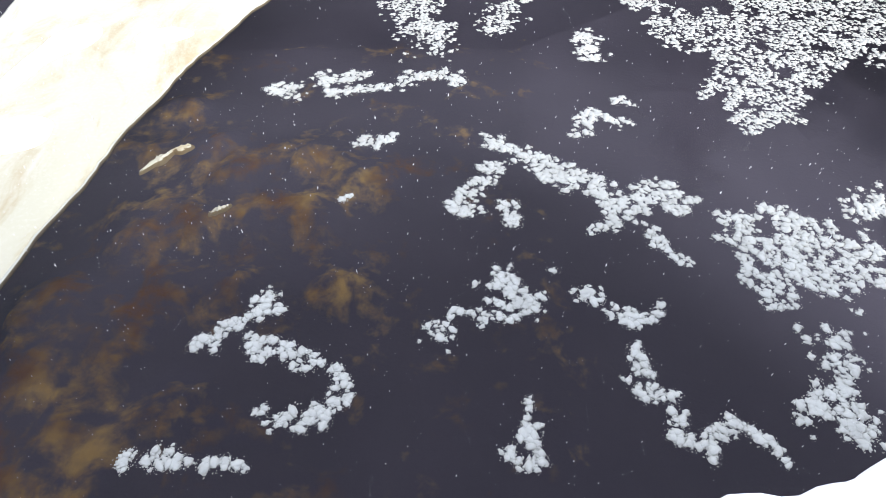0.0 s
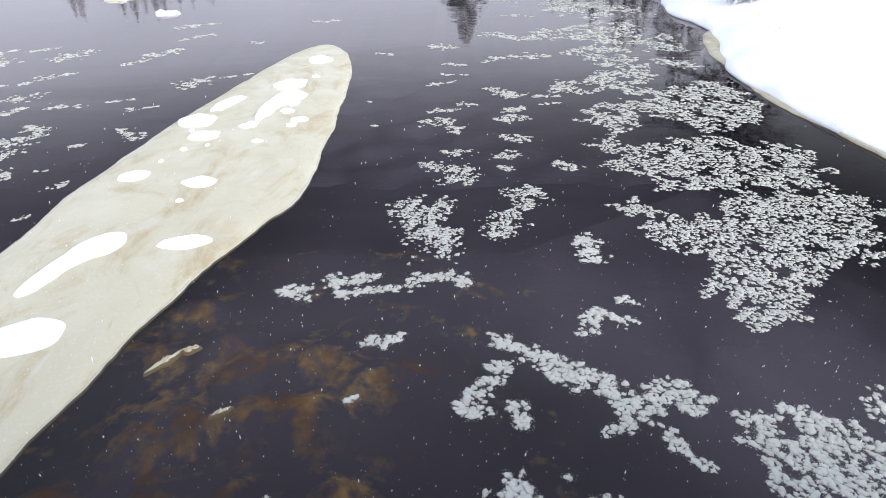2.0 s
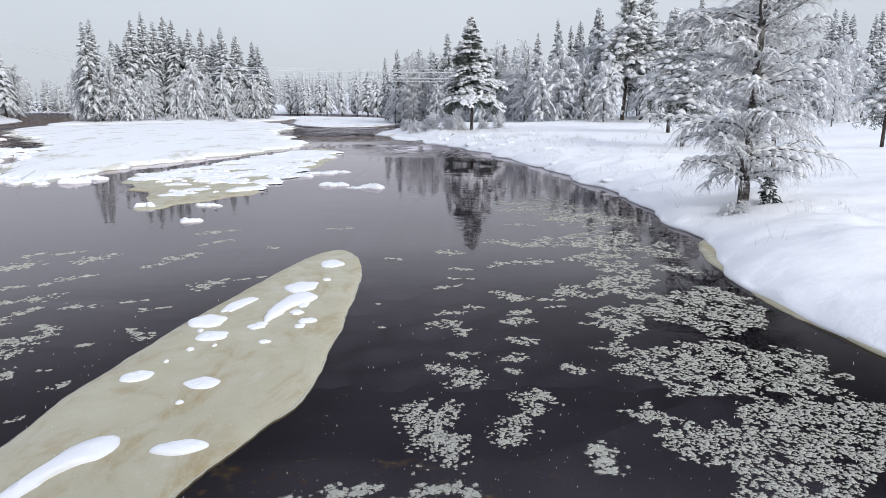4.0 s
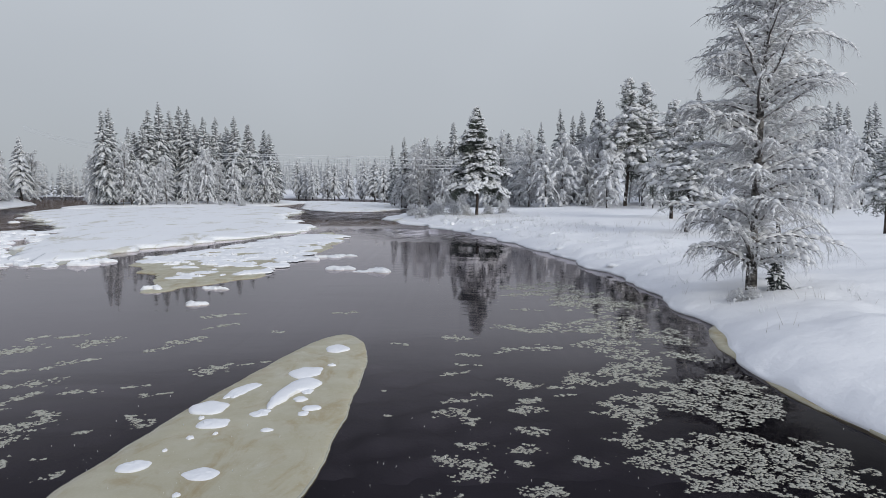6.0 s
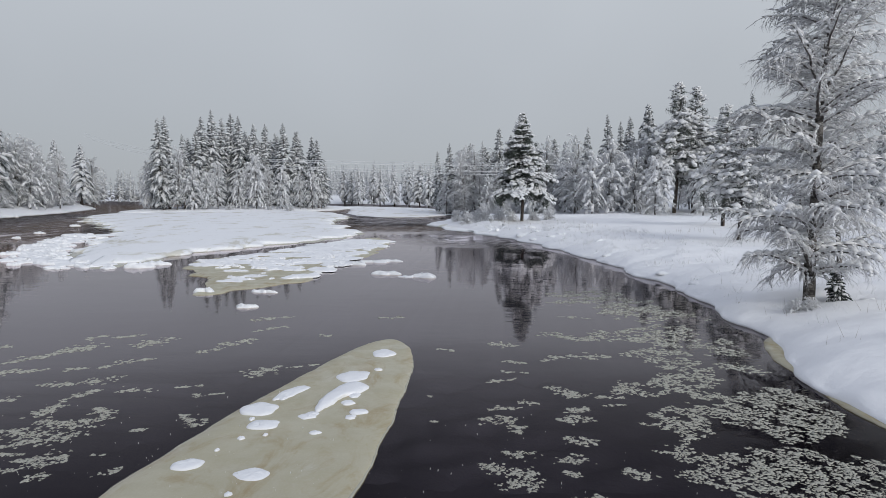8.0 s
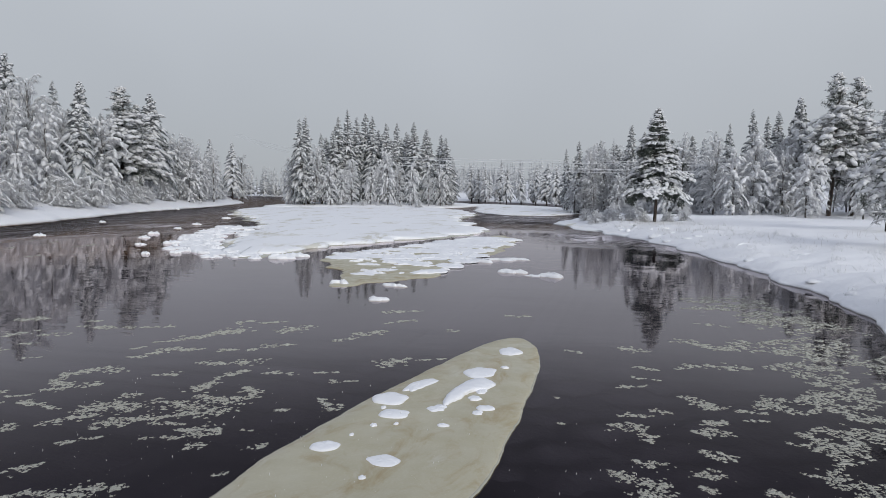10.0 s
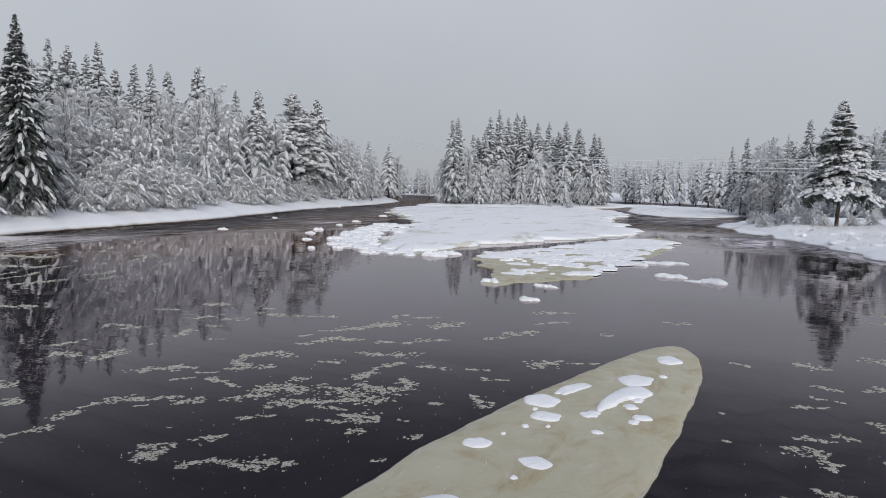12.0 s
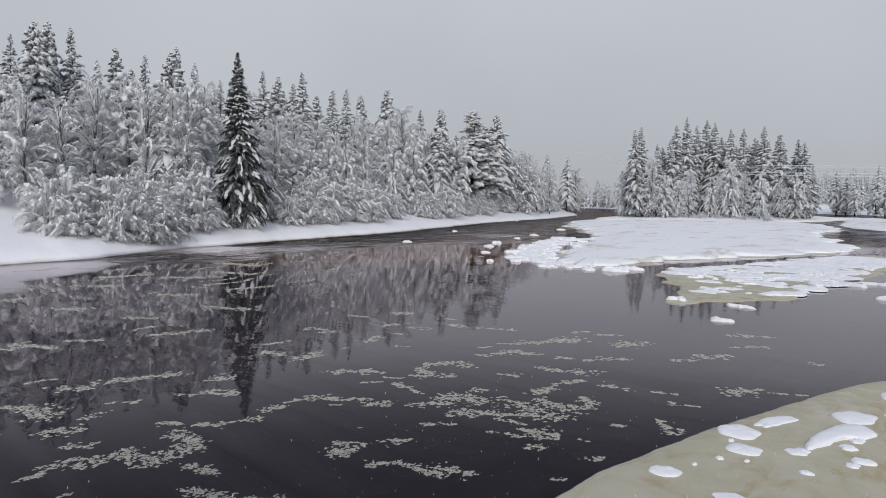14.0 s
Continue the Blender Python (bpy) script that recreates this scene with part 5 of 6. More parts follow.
# ---------------------------------------------------------------- foam on the water
def foam_mesh(centres, far_off, seed):
    """Foam clots: flat lumps crowned with bubbles, and a feathered fringe of single bubbles round them, all floating free."""
    r = np.random.default_rng(seed)
    c = np.asarray(centres)
    n = len(c)
    if n == 0:
        return
    size = min(max(far_off / 9, 1), 2.2)
    rad = (0.014 + 0.024 * r.random(n) ** 1.5) * size
    heap = Heap()
    close = far_off < 7
    rough = BALL32 if close else BALL8

    def lumps(at, s, flat, shape, jitter):
        a = r.uniform(0, 6.28, len(at))
        ax = np.zeros((len(at), 3, 3))
        long = r.uniform(0.85, 1.6, len(at))
        ax[:, 0, 0], ax[:, 0, 1] = np.cos(a) * s * long, -np.sin(a) * s
        ax[:, 1, 0], ax[:, 1, 1] = np.sin(a) * s * long, np.cos(a) * s
        ax[:, 2, 2] = s * flat
        strew(heap, shape, np.column_stack([at, s * flat * 0.25]), ax, jitter, r)

    low = 0.8 if close else 0.5
    lumps(c, rad * 0.85, 0.42 * low, rough, 0.13)
    for k, small, big, reach, shape in ((6 if close else 3, 0.22, 0.55, 1.3, BALL8), (16 if close else 3, 0.06, 0.18, 4.0 if close else 3.0, BALL8)):
        i = np.repeat(np.arange(n), k)
        a, q = r.uniform(0, 6.28, len(i)), rad[i] * np.sqrt(r.uniform(0.15, reach, len(i)))
        lumps(c[i] + np.column_stack([np.cos(a) * q, np.sin(a) * q]), rad[i] * r.uniform(small, big, len(i)), 0.6 * low, shape, 0.14)
    ob = new("foam_raft", heap.mesh("foam_raft", FOAM))
    tagged(ob, "raft of clotted white river foam floating on dark water", "foam", "foam rafts", "stuff")


foam_count = 0


def spread(p, gap):
    """Thin a cloud of places until hardly any two lie closer than the gap."""
    seen, keep = set(), []
    for i, (a, b) in enumerate(np.floor(p / gap).astype(int)):
        if (a, b) not in seen:
            seen.add((a, b))
            keep.append(i)
    return p[keep]


def foam(line, width):
    """A raft of foam along a line, ragged at its rim and broken by cracks."""
    global foam_count
    foam_count += 1
    r = np.random.default_rng(1000 + foam_count)
    far_off = math.hypot(*np.mean(line, axis=0))
    size = min(max(1.0, far_off / 9), 2.2)
    c = smooth_line(line, 0.02) if len(line) > 2 else np.linspace(line[0], line[1], 40)
    length = np.linalg.norm(np.diff(c, axis=0), axis=1).sum() + width
    n = int((8 if far_off < 9 else 5.5) * length * width / (0.05 * size) ** 2) + 12
    i = r.integers(0, len(c), n)
    wide = width * np.clip(0.9 + 0.9 * ripple(c[i, 0], c[i, 1], 0.5 * size, foam_count, 3), 0.25, 1.8)
    p = c[i] + r.normal(size=(n, 2)) * wide[:, None] * (0.36 if far_off < 9 else 0.33)
    hole = ripple(p[:, 0], p[:, 1], 0.24 * size, 2000 + foam_count, 3)
    p = p[(hole > (-0.3 if far_off < 7 else -0.2)) | (r.random(n) < 0.03)]
    foam_mesh(spread(p, 0.038 * size), far_off, foam_count)


def foam_field(poly, fill):
    """A wide raft of foam inside an outline, with holes and lanes of open water."""
    global foam_count
    foam_count += 1
    r = np.random.default_rng(1000 + foam_count)
    q = np.asarray(poly, float)
    lo, hi = q.min(0), q.max(0)
    far_off = np.hypot(*q.mean(0))
    size = min(max(1.0, far_off / 9), 2.2)
    n = int(2.5 * np.prod(hi - lo) / (0.05 * size) ** 2)
    p = lo + r.random((n, 2)) * (hi - lo)
    w = p + 0.16 * size * np.column_stack([ripple(p[:, 0], p[:, 1], 0.5 * size, 5, 3), ripple(p[:, 0], p[:, 1], 0.5 * size, 6, 3)])
    cut = np.zeros(n, int)
    for a, b in zip(q, np.roll(q, -1, 0)):
        cut += ((a[1] > w[:, 1]) != (b[1] > w[:, 1])) & (w[:, 0] < (b[0] - a[0]) * (w[:, 1] - a[1]) / (b[1] - a[1] + 1e-12) + a[0])
    hole = ripple(p[:, 0], p[:, 1], 0.5 * size, 3000 + foam_count, 4) + 0.7 * ripple(p[:, 0], p[:, 1], 0.15 * size, 4000 + foam_count, 2)
    keep = (cut % 2 == 1) & (hole > np.quantile(hole, 1 - fill - (0.14 if far_off < 9 else 0.1)))
    foam_mesh(spread(p[keep], 0.038 * size), far_off, foam_count)


foam([(-1.37, 2.60), (-1.06, 2.49), (-0.87, 2.41)], 0.11)
foam([(-1.17, 2.01), (-0.98, 1.93)], 0.09)
foam([(-0.69, 2.39), (-0.63, 2.11), (-0.77, 2.01)], 0.09)
foam([(-0.90, 1.89), (-0.82, 2.01)], 0.06)
foam([(0.65, 2.11), (0.61, 1.90), (0.68, 1.71), (0.60, 1.60)], 0.09)
foam([(0.47, 1.75), (0.54, 1.67)], 0.05)
foam([(1.47, 2.57), (1.44, 2.16)], 0.10)
foam([(1.44, 2.16), (1.63, 2.16)], 0.07)
foam([(1.62, 1.95), (1.60, 1.82), (1.79, 1.77)], 0.07)
foam([(1.79, 1.77), (2.00, 1.93), (2.23, 1.71)], 0.11)
foam([(2.93, 2.55), (2.87, 2.26), (2.67, 2.02)], 0.15)
foam([(2.39, 2.09), (2.64, 2.04)], 0.06)
foam([(2.65, 1.90), (2.85, 1.86)], 0.13)
foam([(-1.93, 1.67), (-1.67, 1.69), (-1.45, 1.64)], 0.08)
foam([(-1.39, 1.67), (-1.17, 1.62)], 0.06)
foam([(-0.51, 7.92), (-0.35, 7.44), (-0.16, 6.99), (0.01, 6.64)], 0.27)
foam([(0.01, 8.00), (-0.17, 7.51)], 0.20)
foam([(0.19, 7.16), (-0.13, 7.06)], 0.13)
foam([(-1.75, 5.81), (-1.49, 5.76)], 0.13)
foam([(-1.25, 6.03), (-1.11, 5.69)], 0.14)
foam([(-1.11, 5.96), (-0.78, 6.09)], 0.10)
foam([(-1.12, 5.72), (-0.79, 5.82), (-0.42, 5.84)], 0.09)
foam([(-0.33, 6.01), (0.02, 6.10), (0.20, 5.87)], 0.15)
foam([(0.91, 8.24), (1.27, 8.32), (1.03, 7.81)], 0.19)
foam([(0.64, 7.05), (0.86, 7.65)], 0.21)
foam([(1.70, 6.95), (1.71, 6.40)], 0.16)
foam([(1.38, 5.05), (1.54, 5.34), (1.84, 5.22)], 0.13)
foam([(1.86, 5.61), (2.02, 5.51)], 0.06)
foam([(-0.77, 4.88), (-0.43, 4.96)], 0.11)
foam([(-0.85, 4.09), (-0.76, 4.16)], 0.05)
foam([(0.23, 3.89), (0.31, 4.24), (0.53, 4.53)], 0.14)
foam([(0.47, 4.93), (0.60, 4.84)], 0.09)
foam([(0.66, 4.79), (0.89, 4.68), (1.12, 4.38)], 0.17)
foam([(1.13, 4.42), (1.43, 4.33), (1.53, 4.00)], 0.20)
foam([(1.34, 3.75), (1.54, 3.83)], 0.07)
foam([(1.68, 4.00), (2.03, 4.22), (2.09, 3.95)], 0.18)
foam([(1.73, 3.79), (1.91, 3.50), (2.03, 3.35)], 0.11)
foam([(2.17, 4.06), (2.30, 4.08)], 0.06)
foam([(0.60, 4.06), (0.68, 3.76)], 0.11)
foam([(0.02, 2.63), (0.13, 2.85), (0.41, 2.78)], 0.10)
foam([(0.54, 3.18), (0.63, 2.91), (0.82, 3.01)], 0.13)
foam([(0.94, 3.27), (0.96, 3.26)], 0.07)
foam([(1.15, 3.04), (1.31, 2.94)], 0.08)
foam([(1.38, 2.84), (1.65, 2.80)], 0.13)
foam([(-1.70, 2.55), (-1.51, 2.73), (-1.24, 3.02)], 0.11)
foam([(3.64, 3.98), (3.94, 4.07)], 0.16)
foam_field([(2.31, 3.70), (2.58, 4.02), (3.07, 3.99), (3.28, 3.77), (3.74, 3.65), (3.34, 2.83), (3.17, 3.09), (2.57, 2.90), (2.40, 3.03), (2.35, 3.42)], 0.72)
foam_field([(2.07, 7.78), (2.67, 7.94), (2.88, 7.61), (3.45, 7.36), (3.97, 8.17), (4.92, 8.24), (5.90, 7.95), (5.07, 6.41), (4.57, 6.28), (3.97, 5.74), (3.50, 5.13), (2.96, 5.03), (2.82, 5.96), (3.13, 6.16), (3.13, 6.38), (2.67, 6.61), (2.40, 7.16), (2.64, 7.53)], 0.66)
foam([(0.29, 12.33), (0.50, 12.17)], 0.14)
foam([(-0.25, 11.83), (0.23, 11.94)], 0.17)
foam([(-0.34, 11.29), (0.06, 11.24), (0.20, 10.70)], 0.21)
foam([(-0.08, 9.79), (0.35, 9.75)], 0.17)
foam([(-0.32, 9.33), (-0.03, 9.14), (0.33, 9.05)], 0.21)
foam([(0.04, 8.69), (0.32, 8.69)], 0.19)
foam([(0.89, 13.26), (1.41, 12.70)], 0.28)
foam([(1.16, 11.85), (1.49, 12.02)], 0.21)
foam([(0.97, 11.40), (1.42, 11.40)], 0.22)
foam([(0.93, 10.46), (1.33, 10.34)], 0.21)
foam([(0.81, 9.55), (1.08, 9.66)], 0.21)
foam([(0.86, 9.16), (0.97, 9.06)], 0.13)
foam([(1.77, 9.27), (1.89, 9.08)], 0.22)
foam([(1.74, 12.70), (2.24, 12.71)], 0.12)
foam([(1.78, 12.19), (2.22, 12.26)], 0.07)
foam([(0.90, 15.39), (1.34, 15.83), (2.44, 15.84)], 0.28)
foam([(-0.04, 15.28), (0.42, 15.13)], 0.13)
foam([(-0.04, 14.39), (0.46, 14.31)], 0.12)
foam([(-0.34, 17.01), (0.25, 16.88)], 0.26)
foam([(-0.40, 13.52), (0.14, 13.86)], 0.15)
foam([(5.01, 15.33), (5.62, 14.84)], 0.38)
foam([(1.24, 18.40), (2.11, 17.69), (2.73, 18.79)], 0.34)
foam([(1.77, 20.95), (2.66, 20.77)], 0.24)
foam([(3.38, 21.97), (4.63, 22.51), (5.70, 21.45)], 0.55)
foam([(1.59, 23.68), (3.28, 24.05)], 0.32)
foam([(-1.31, 11.07), (-1.25, 11.07)], 0.12)
foam([(-1.53, 12.48), (-1.46, 12.48)], 0.11)
foam([(-1.77, 16.38), (-1.33, 16.26)], 0.12)
foam([(-3.28, 20.47), (-4.01, 20.46)], 0.19)
foam_field([(2.02, 12.71), (2.35, 13.68), (2.87, 13.90), (3.57, 14.81), (4.35, 15.32), (4.63, 14.13), (4.13, 13.30), (3.16, 13.09), (2.44, 12.90)], 0.62)
foam_field([(2.77, 16.12), (3.51, 17.04), (4.41, 17.71), (4.50, 15.86), (4.34, 14.82), (3.57, 14.81), (3.21, 15.57)], 0.55)
foam_field([(2.73, 17.70), (3.87, 19.61), (5.33, 20.04), (5.38, 18.43), (4.48, 17.37)], 0.50)
foam_field([(4.63, 17.37), (6.01, 18.43), (6.01, 17.06), (5.97, 16.15), (4.77, 16.32)], 0.55)
foam_field([(3.73, 13.10), (4.53, 13.11), (5.79, 13.72), (5.77, 13.13), (6.05, 12.77), (5.47, 10.92), (4.55, 10.52), (4.06, 11.16), (3.86, 11.74), (3.52, 11.29), (2.97, 10.37), (2.51, 10.36), (2.86, 11.01), (2.31, 11.13), (3.06, 12.21), (4.07, 12.39)], 0.66)
foam_field([(2.10, 10.12), (2.58, 10.25), (3.27, 9.92), (3.70, 10.15), (4.59, 10.40), (4.94, 9.84), (5.66, 10.07), (5.76, 9.64), (5.81, 8.98), (5.37, 8.28), (2.94, 8.23), (3.20, 8.75), (2.97, 8.74), (2.45, 9.09), (2.47, 9.48), (3.00, 9.59), (3.31, 9.30)], 0.64)
foam_field([(1.28, 25.68), (4.18, 27.18), (5.34, 23.07), (5.10, 20.49), (4.12, 20.04), (3.30, 21.45), (2.82, 23.67)], 0.36)
foam([(-16.96, 11.37), (-16.88, 11.68)], 0.28)
foam([(-15.04, 11.55), (-15.32, 12.08)], 0.33)
foam([(-14.75, 10.34), (-14.70, 10.64)], 0.14)
foam([(-13.99, 11.64), (-13.60, 11.87)], 0.11)
foam([(-12.87, 8.84), (-12.63, 9.14), (-12.19, 9.54)], 0.33)
foam([(-11.66, 8.72), (-11.43, 9.07)], 0.24)
foam([(-11.70, 9.35), (-11.30, 9.60)], 0.15)
foam([(-11.08, 9.22), (-10.17, 9.07)], 0.16)
foam([(-11.21, 7.51), (-10.87, 7.87), (-10.63, 8.06)], 0.21)
foam([(-10.44, 7.75), (-10.11, 8.13)], 0.23)
foam([(-9.80, 8.32), (-9.67, 8.62)], 0.15)
foam([(-10.88, 7.29), (-10.74, 7.43)], 0.12)
foam([(-8.77, 7.81), (-8.59, 8.04)], 0.13)
foam([(-8.48, 8.11), (-8.33, 8.26)], 0.08)
foam([(-11.63, 10.44), (-10.98, 10.28), (-10.66, 10.50)], 0.31)
foam([(-11.82, 10.84), (-11.55, 11.46), (-10.91, 11.48)], 0.34)
foam([(-11.35, 9.90), (-11.08, 10.02)], 0.13)
foam([(-9.42, 8.88), (-9.48, 9.54), (-8.88, 9.55)], 0.39)
foam([(-8.80, 8.54), (-8.70, 8.88), (-8.38, 9.01)], 0.28)
foam([(-9.52, 10.08), (-9.41, 10.20)], 0.17)
foam([(-10.02, 11.37), (-9.66, 11.67)], 0.31)
foam([(-8.77, 10.02), (-8.25, 9.96), (-7.86, 9.88)], 0.27)
foam([(-8.39, 9.16), (-7.98, 9.34), (-7.71, 9.61)], 0.23)
foam([(-8.06, 9.00), (-7.43, 9.12)], 0.16)
foam([(-7.35, 8.87), (-6.79, 8.97)], 0.30)
foam([(-7.69, 8.40), (-7.13, 8.61)], 0.10)
foam([(-6.75, 8.22), (-6.55, 8.43)], 0.12)
foam([(-8.58, 10.88), (-8.46, 11.36)], 0.35)
foam([(-8.60, 11.65), (-8.29, 12.36)], 0.19)
foam([(-8.13, 10.48), (-7.43, 10.41), (-7.23, 10.87)], 0.27)
foam([(-7.67, 9.63), (-7.19, 9.90)], 0.21)
foam([(-7.64, 11.29), (-7.33, 11.02)], 0.20)
foam([(-7.77, 12.34), (-7.20, 12.44)], 0.23)
foam([(-6.32, 10.21), (-6.18, 10.27)], 0.13)
foam([(-5.86, 11.08), (-5.38, 10.61)], 0.24)
foam([(-6.15, 12.13), (-5.67, 12.34)], 0.16)
foam([(-6.37, 9.15), (-6.17, 9.18)], 0.07)
foam([(-5.77, 8.52), (-5.63, 8.77)], 0.11)
foam([(-5.74, 7.57), (-5.63, 7.62)], 0.09)
foam([(-6.80, 12.61), (-6.35, 12.81)], 0.09)
foam([(-8.55, 6.79), (-8.35, 7.09)], 0.17)
foam([(-9.15, 6.13), (-8.74, 6.41)], 0.14)
foam([(-8.81, 5.91), (-8.62, 6.08)], 0.37)
foam([(-8.04, 5.97), (-7.78, 6.34), (-7.03, 6.48)], 0.16)
foam([(-7.16, 6.69), (-6.70, 6.83)], 0.16)
foam([(-9.49, 6.87), (-9.38, 6.92)], 0.06)
foam([(-11.65, 12.53), (-11.26, 12.58)], 0.13)
foam([(-11.40, 12.94), (-11.22, 13.67)], 0.27)
foam([(-10.89, 13.48), (-10.63, 13.60)], 0.33)
foam([(-12.16, 13.19), (-12.00, 13.46)], 0.11)
foam([(-12.11, 13.97), (-11.65, 14.54), (-11.14, 15.37)], 0.23)
foam([(-11.38, 15.43), (-10.73, 15.87)], 0.44)
foam([(-11.48, 16.67), (-11.25, 17.24)], 0.27)
foam([(-9.56, 16.23), (-9.34, 16.99)], 0.40)
foam([(-10.86, 16.95), (-10.32, 17.37)], 0.13)
foam([(-9.71, 12.63), (-9.08, 12.63)], 0.22)
foam([(-8.99, 12.83), (-8.57, 13.01)], 0.27)
foam([(-9.97, 13.75), (-9.20, 14.09)], 0.13)
foam([(-9.23, 14.40), (-8.63, 14.79)], 0.22)
foam([(-16.43, 13.22), (-16.37, 13.82)], 0.30)
foam([(-15.69, 13.70), (-14.96, 14.02)], 0.19)
foam([(-15.22, 12.76), (-14.94, 12.95)], 0.13)
foam([(-15.47, 14.91), (-14.53, 15.06)], 0.34)
foam([(-14.22, 15.20), (-13.01, 15.73)], 0.14)
foam([(-18.05, 15.23), (-17.48, 15.48)], 0.42)
foam([(-15.99, 15.63), (-15.60, 15.71)], 0.16)
foam([(-18.74, 13.66), (-18.06, 13.96)], 0.17)
foam([(-7.70, 15.54), (-7.29, 16.07)], 0.13)
foam([(-7.43, 16.38), (-6.94, 16.98)], 0.29)
foam([(-7.76, 19.78), (-6.99, 20.34)], 0.25)
foam([(-7.27, 18.07), (-6.64, 18.80)], 0.21)
foam([(-5.26, 17.71), (-4.91, 17.63)], 0.22)
foam([(-5.56, 13.79), (-5.25, 14.45)], 0.35)
foam([(-5.11, 14.24), (-4.48, 14.62)], 0.08)
foam([(-16.86, 3.55), (-16.77, 3.99)], 0.21)
foam([(-15.91, 3.85), (-15.47, 4.29)], 0.37)
foam([(-15.77, 4.51), (-15.67, 5.09), (-15.33, 6.15)], 0.28)
foam([(-13.74, 5.42), (-13.28, 5.77)], 0.15)
foam([(-13.52, 5.95), (-12.92, 6.36)], 0.36)
foam([(-14.33, 6.43), (-14.19, 6.78)], 0.35)
foam([(-14.05, 4.26), (-13.76, 4.71)], 0.13)
foam([(-15.17, 2.61), (-14.90, 3.04), (-14.11, 3.17)], 0.48)
foam([(-13.43, 3.61), (-13.49, 3.94)], 0.19)
foam([(-13.10, 2.84), (-12.83, 3.32)], 0.30)
foam([(-12.16, 4.43), (-11.96, 4.71)], 0.28)
foam([(-11.46, 4.48), (-11.01, 4.53)], 0.25)
foam([(-11.62, 4.88), (-11.37, 5.31), (-11.15, 5.90)], 0.19)
foam([(-12.16, 2.88), (-11.87, 3.28)], 0.17)
foam([(-11.35, 2.43), (-11.47, 2.96)], 0.20)
foam([(-11.16, 2.10), (-11.15, 2.41)], 0.13)
foam([(-11.09, 2.84), (-11.20, 3.40), (-11.26, 3.70)], 0.20)
foam([(-11.14, 3.46), (-10.51, 3.75), (-10.81, 4.53)], 0.36)
foam([(-11.96, 1.51), (-12.33, 1.93)], 0.15)
foam([(-13.69, 1.85), (-13.50, 2.23)], 0.18)
foam([(-10.21, 2.28), (-10.17, 2.46)], 0.08)
foam([(-9.94, 4.00), (-9.45, 4.17)], 0.23)
foam([(-9.14, 3.61), (-8.74, 3.88)], 0.15)
foam([(-8.57, 3.79), (-7.91, 4.33)], 0.23)
foam([(-8.82, 3.17), (-8.64, 3.40)], 0.12)
foam([(-11.49, 6.30), (-11.61, 6.98), (-11.44, 7.43)], 0.31)
foam([(-14.64, 8.86), (-14.76, 9.66)], 0.35)
foam([(-15.84, 8.76), (-15.29, 8.94)], 0.30)
foam([(-16.66, 9.26), (-16.54, 9.93)], 0.17)
foam([(-17.90, 11.25), (-17.24, 11.66)], 0.20)
foam([(-21.50, 3.37), (-21.09, 4.09)], 0.32)
foam([(-21.67, 4.23), (-20.31, 4.87)], 0.31)
foam([(-21.07, 5.38), (-20.54, 6.13)], 0.26)
foam([(-20.15, 7.47), (-19.77, 9.11)], 0.32)
foam([(-23.78, 7.98), (-23.08, 8.68)], 0.28)
foam([(-27.60, 6.72), (-26.70, 7.62)], 0.35)
foam([(-31.58, 5.73), (-30.93, 6.39)], 0.45)
foam([(-34.38, 9.31), (-32.87, 10.84)], 0.54)
foam([(-37.16, 11.50), (-36.85, 13.75)], 0.55)
foam([(-34.85, 13.84), (-33.16, 15.55)], 0.55)
foam([(-40.48, 19.57), (-36.98, 20.43)], 0.55)
foam([(-35.60, 17.10), (-32.91, 17.74)], 0.55)
foam([(-28.14, 14.17), (-27.75, 16.02)], 0.45)
foam([(-28.67, 10.99), (-27.64, 12.04)], 0.41)
foam([(-24.34, 10.95), (-22.65, 11.70)], 0.31)
# thin streaks of foam lying along the far shore
for i in range(70):
    y = rng.uniform(6, 40)
    x = float(np.interp(y, [p[0] for p in LEFT_SHORE], [p[1] for p in LEFT_SHORE])) + 1.5 + 26 * rng.random() ** 1.2
    run = rng.uniform(0.6, 2.6)
    foam([(x, y - run * 0.5), (x + rng.normal() * 0.3, y), (x - 0.2 * run, y + run * 0.5)], rng.uniform(0.08, 0.22))

# ---------------------------------------------------------------- falling snow
flakes = Heap()
n = 3200
at = np.column_stack([rng.uniform(-4.5, 4.5, n), rng.uniform(0.7, 4.6, n), rng.uniform(0.15, 2.6, n)])
size = 0.0007 + 0.0017 * rng.random(n) ** 2
ax = np.zeros((n, 3, 3))
ax[:, 0, 0] = ax[:, 1, 1] = size
ax[:, 2, 2] = size * rng.uniform(1.5, 6.0, n)
ax[:, 0, 2] = size * rng.normal(0.5, 0.5, n)
strew(flakes, BALL8, at, ax, 0.2, rng)
fall = new("falling_snow", flakes.mesh("falling_snow", TREE_SNOW))
tagged(fall, "small snowflakes drifting down over the river", "snowflakes", kind="stuff")

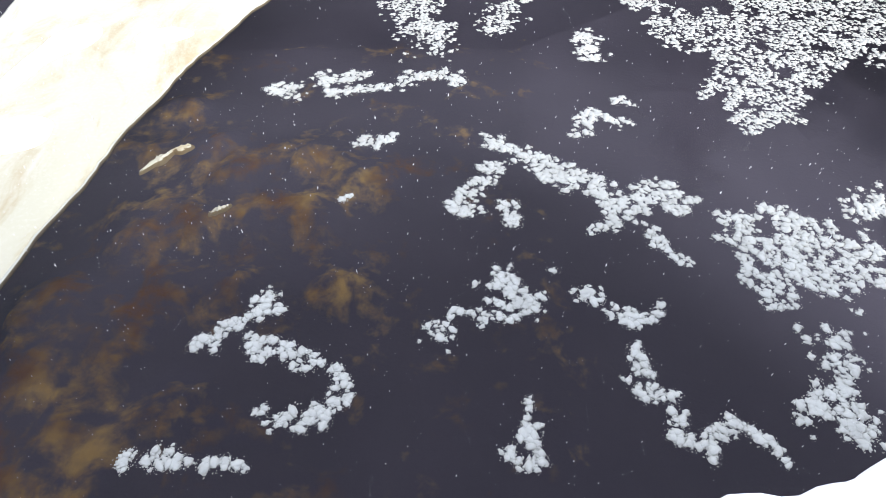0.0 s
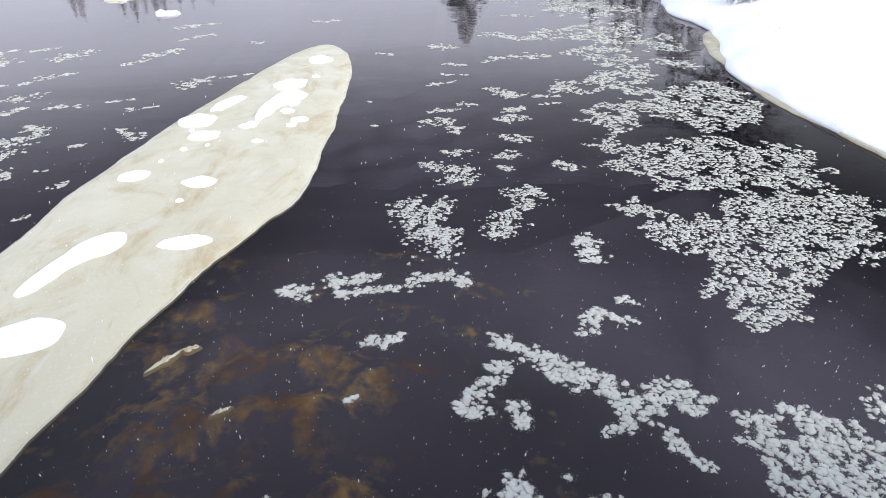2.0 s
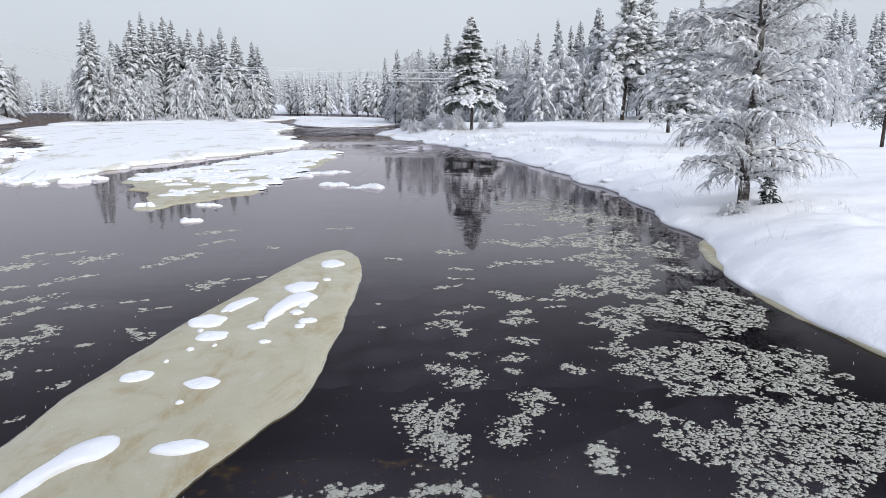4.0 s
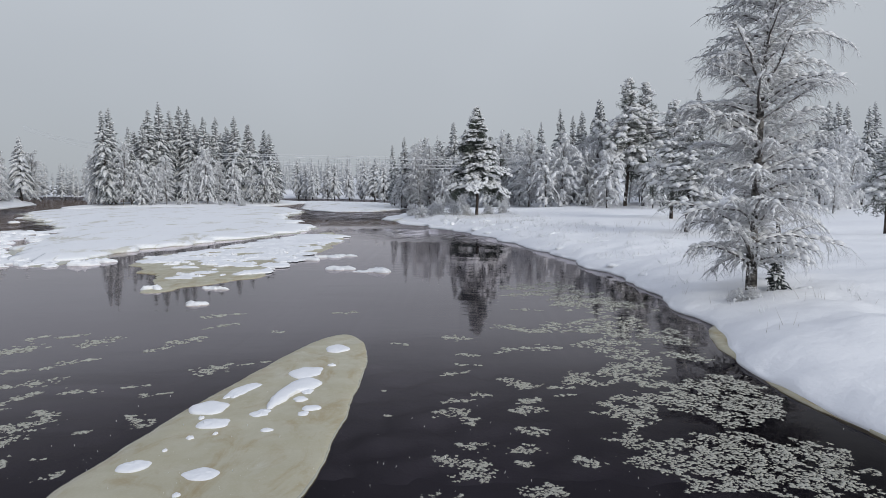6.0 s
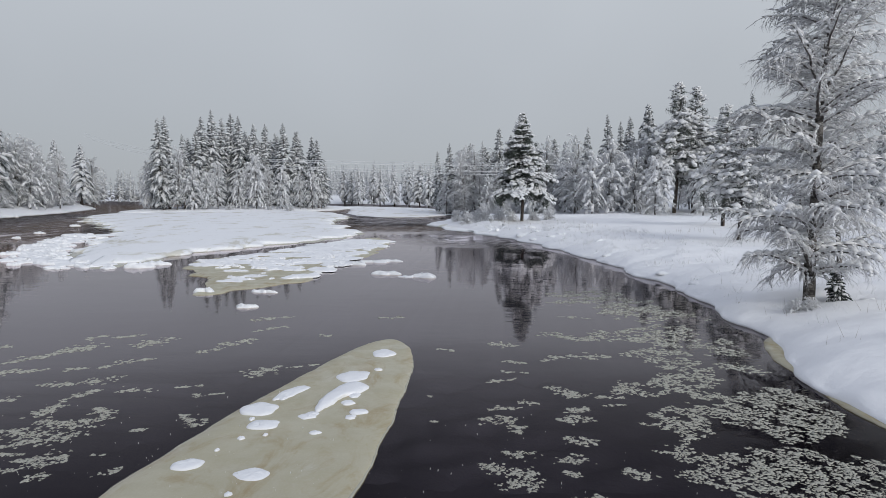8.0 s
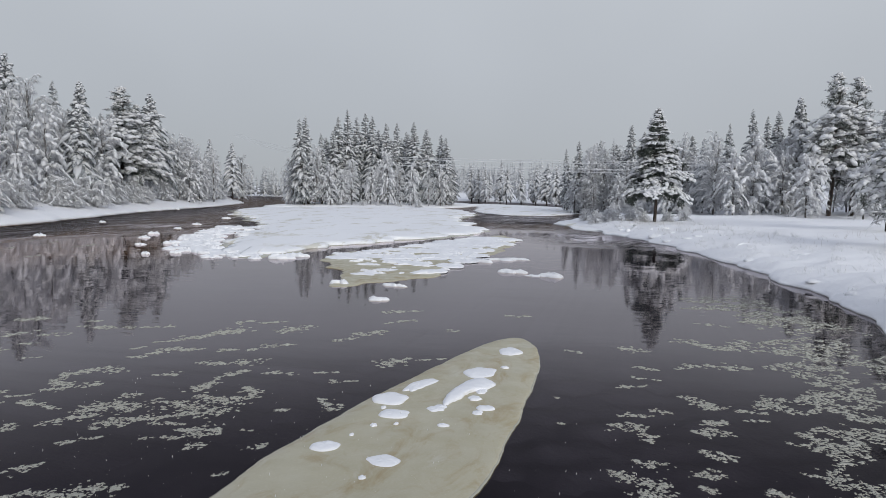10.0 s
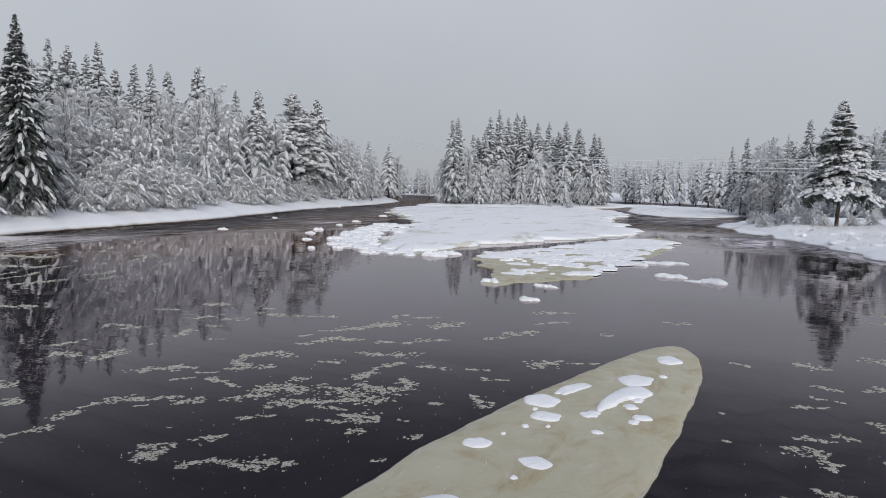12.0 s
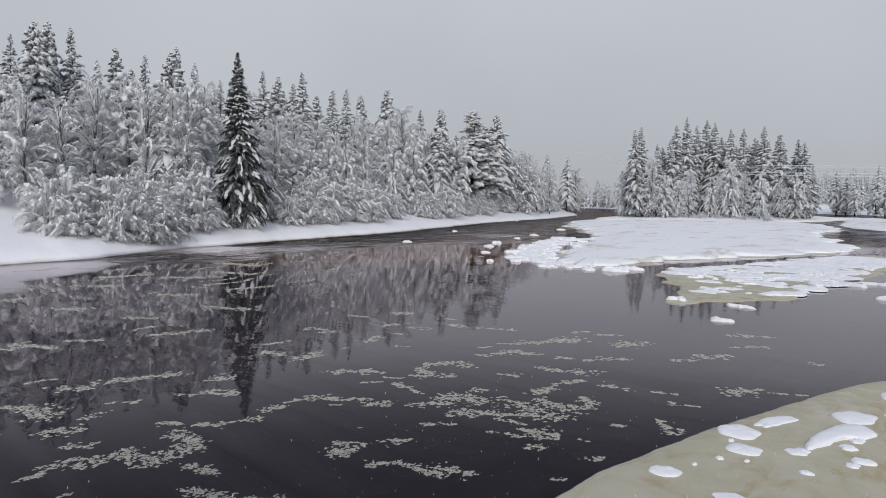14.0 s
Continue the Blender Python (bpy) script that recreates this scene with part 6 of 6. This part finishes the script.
# ---------------------------------------------------------------- dry stalks on the bank
stalks = Heap()
at, ax = [], []
for cx, cy, rr, n in ((7.6, 21.8, 0.25, 5), (8.0, 19.6, 0.3, 6), (10.4, 18.9, 0.3, 6), (9.2, 25.5, 0.5, 9), (12.2, 17.6, 0.5, 16), (7.9, 16.0, 0.3, 5), (11, 29, 0.8, 12), (8.6, 33, 1.0, 14), (9.5, 46, 1.6, 24), (5.2, 55, 1.2, 22), (3.4, 60, 1.5, 40), (6.5, 62, 1.8, 30), (1.6, 69.8, 0.8, 60), (0.2, 70.2, 0.8, 60), (-1.0, 71, 0.8, 40), (14, 52, 2, 20)):
    for _ in range(n):
        x, y = cx + rng.normal() * rr, cy + rng.normal() * rr
        d = np.array([rng.normal() * 0.3, rng.normal() * 0.3, 1.0]) * rng.uniform(0.15, 0.5) * (1.0 if cy < 40 else 1.25)
        _, s1, s2 = frames_of(d[None])
        w = 0.012 * (1.0 if cy < 40 else 1.6)
        at.append((x, y, height_at(x, y) - 0.05))
        ax.append(np.column_stack([s1[0] * w, s2[0] * w, d]))
strew(stalks, SPIKE, at, ax, 0.0, rng)
reeds = new("dry_stalks", stalks.mesh("dry_stalks", STALK))
tagged(reeds, "thin dry stalks poking out of the bank snow", "dry stalks", kind="stuff")

# snow hummocks over buried tussocks, close to the water
for i in range(34):
    y = 20 + 55 * rng.random() ** 0.75
    x = float(np.interp(y, [p[0] for p in RIGHT_SHORE], [p[1] for p in RIGHT_SHORE])) + 0.5 + (2.5 + 0.07 * y) * rng.random() ** 1.3
    rx = rng.uniform(0.15, 0.5) * (0.8 + y / 90)
    mound("snow_hummock", x, y, height_at(x, y) - 0.1, rx, rx * rng.uniform(0.6, 1.0), rng.uniform(0, 180), rng.uniform(0.1, 0.18) * (0.7 + y / 110), "rounded hummock of snow over a buried tussock", "snow hummock", "snow hummocks", 900 + i, rag=0.1)
rimed = Heap()
at, ax = [], []
for i in range(260):
    y = 18 + 56 * rng.random() ** 0.8
    x0 = float(np.interp(y, [p[0] for p in RIGHT_SHORE], [p[1] for p in RIGHT_SHORE])) + 0.6 + (2.5 + 0.12 * y) * rng.random() ** 1.2
    for _ in range(9):
        x1, y1 = x0 + rng.normal() * 0.14, y + rng.normal() * 0.14
        d = np.array([rng.normal() * 0.5, rng.normal() * 0.5, 1.0]) * rng.uniform(0.15, 0.5) * (0.7 + y / 120)
        _, s1, s2 = frames_of(d[None])
        w = 0.013 + 0.0003 * y
        at.append((x1, y1, height_at(x1, y1) - 0.04))
        ax.append(np.column_stack([s1[0] * w, s2[0] * w, d]))
strew(rimed, SPIKE, at, ax, 0.0, rng)
tagged(new("rimed_grass", rimed.mesh("rimed_grass", RIME_TWIG)), "tufts of grass white with rime on the bank", "grass", kind="stuff")

# snowy tussocks along the bank
for i in range(8):
    y = rng.uniform(62, 78)
    x = float(np.interp(y, [p[0] for p in RIGHT_SHORE], [p[1] for p in RIGHT_SHORE])) + rng.uniform(0.8, 7)
    put(bushes, [(x, y, rng.uniform(0.25, 0.55))])
for x, y, k in ((8.45, 19.8, 0.18), (8.8, 19.7, 0.17), (12.6, 16.5, 0.08)):
    put(bushes, [(x, y, 3 * k)])
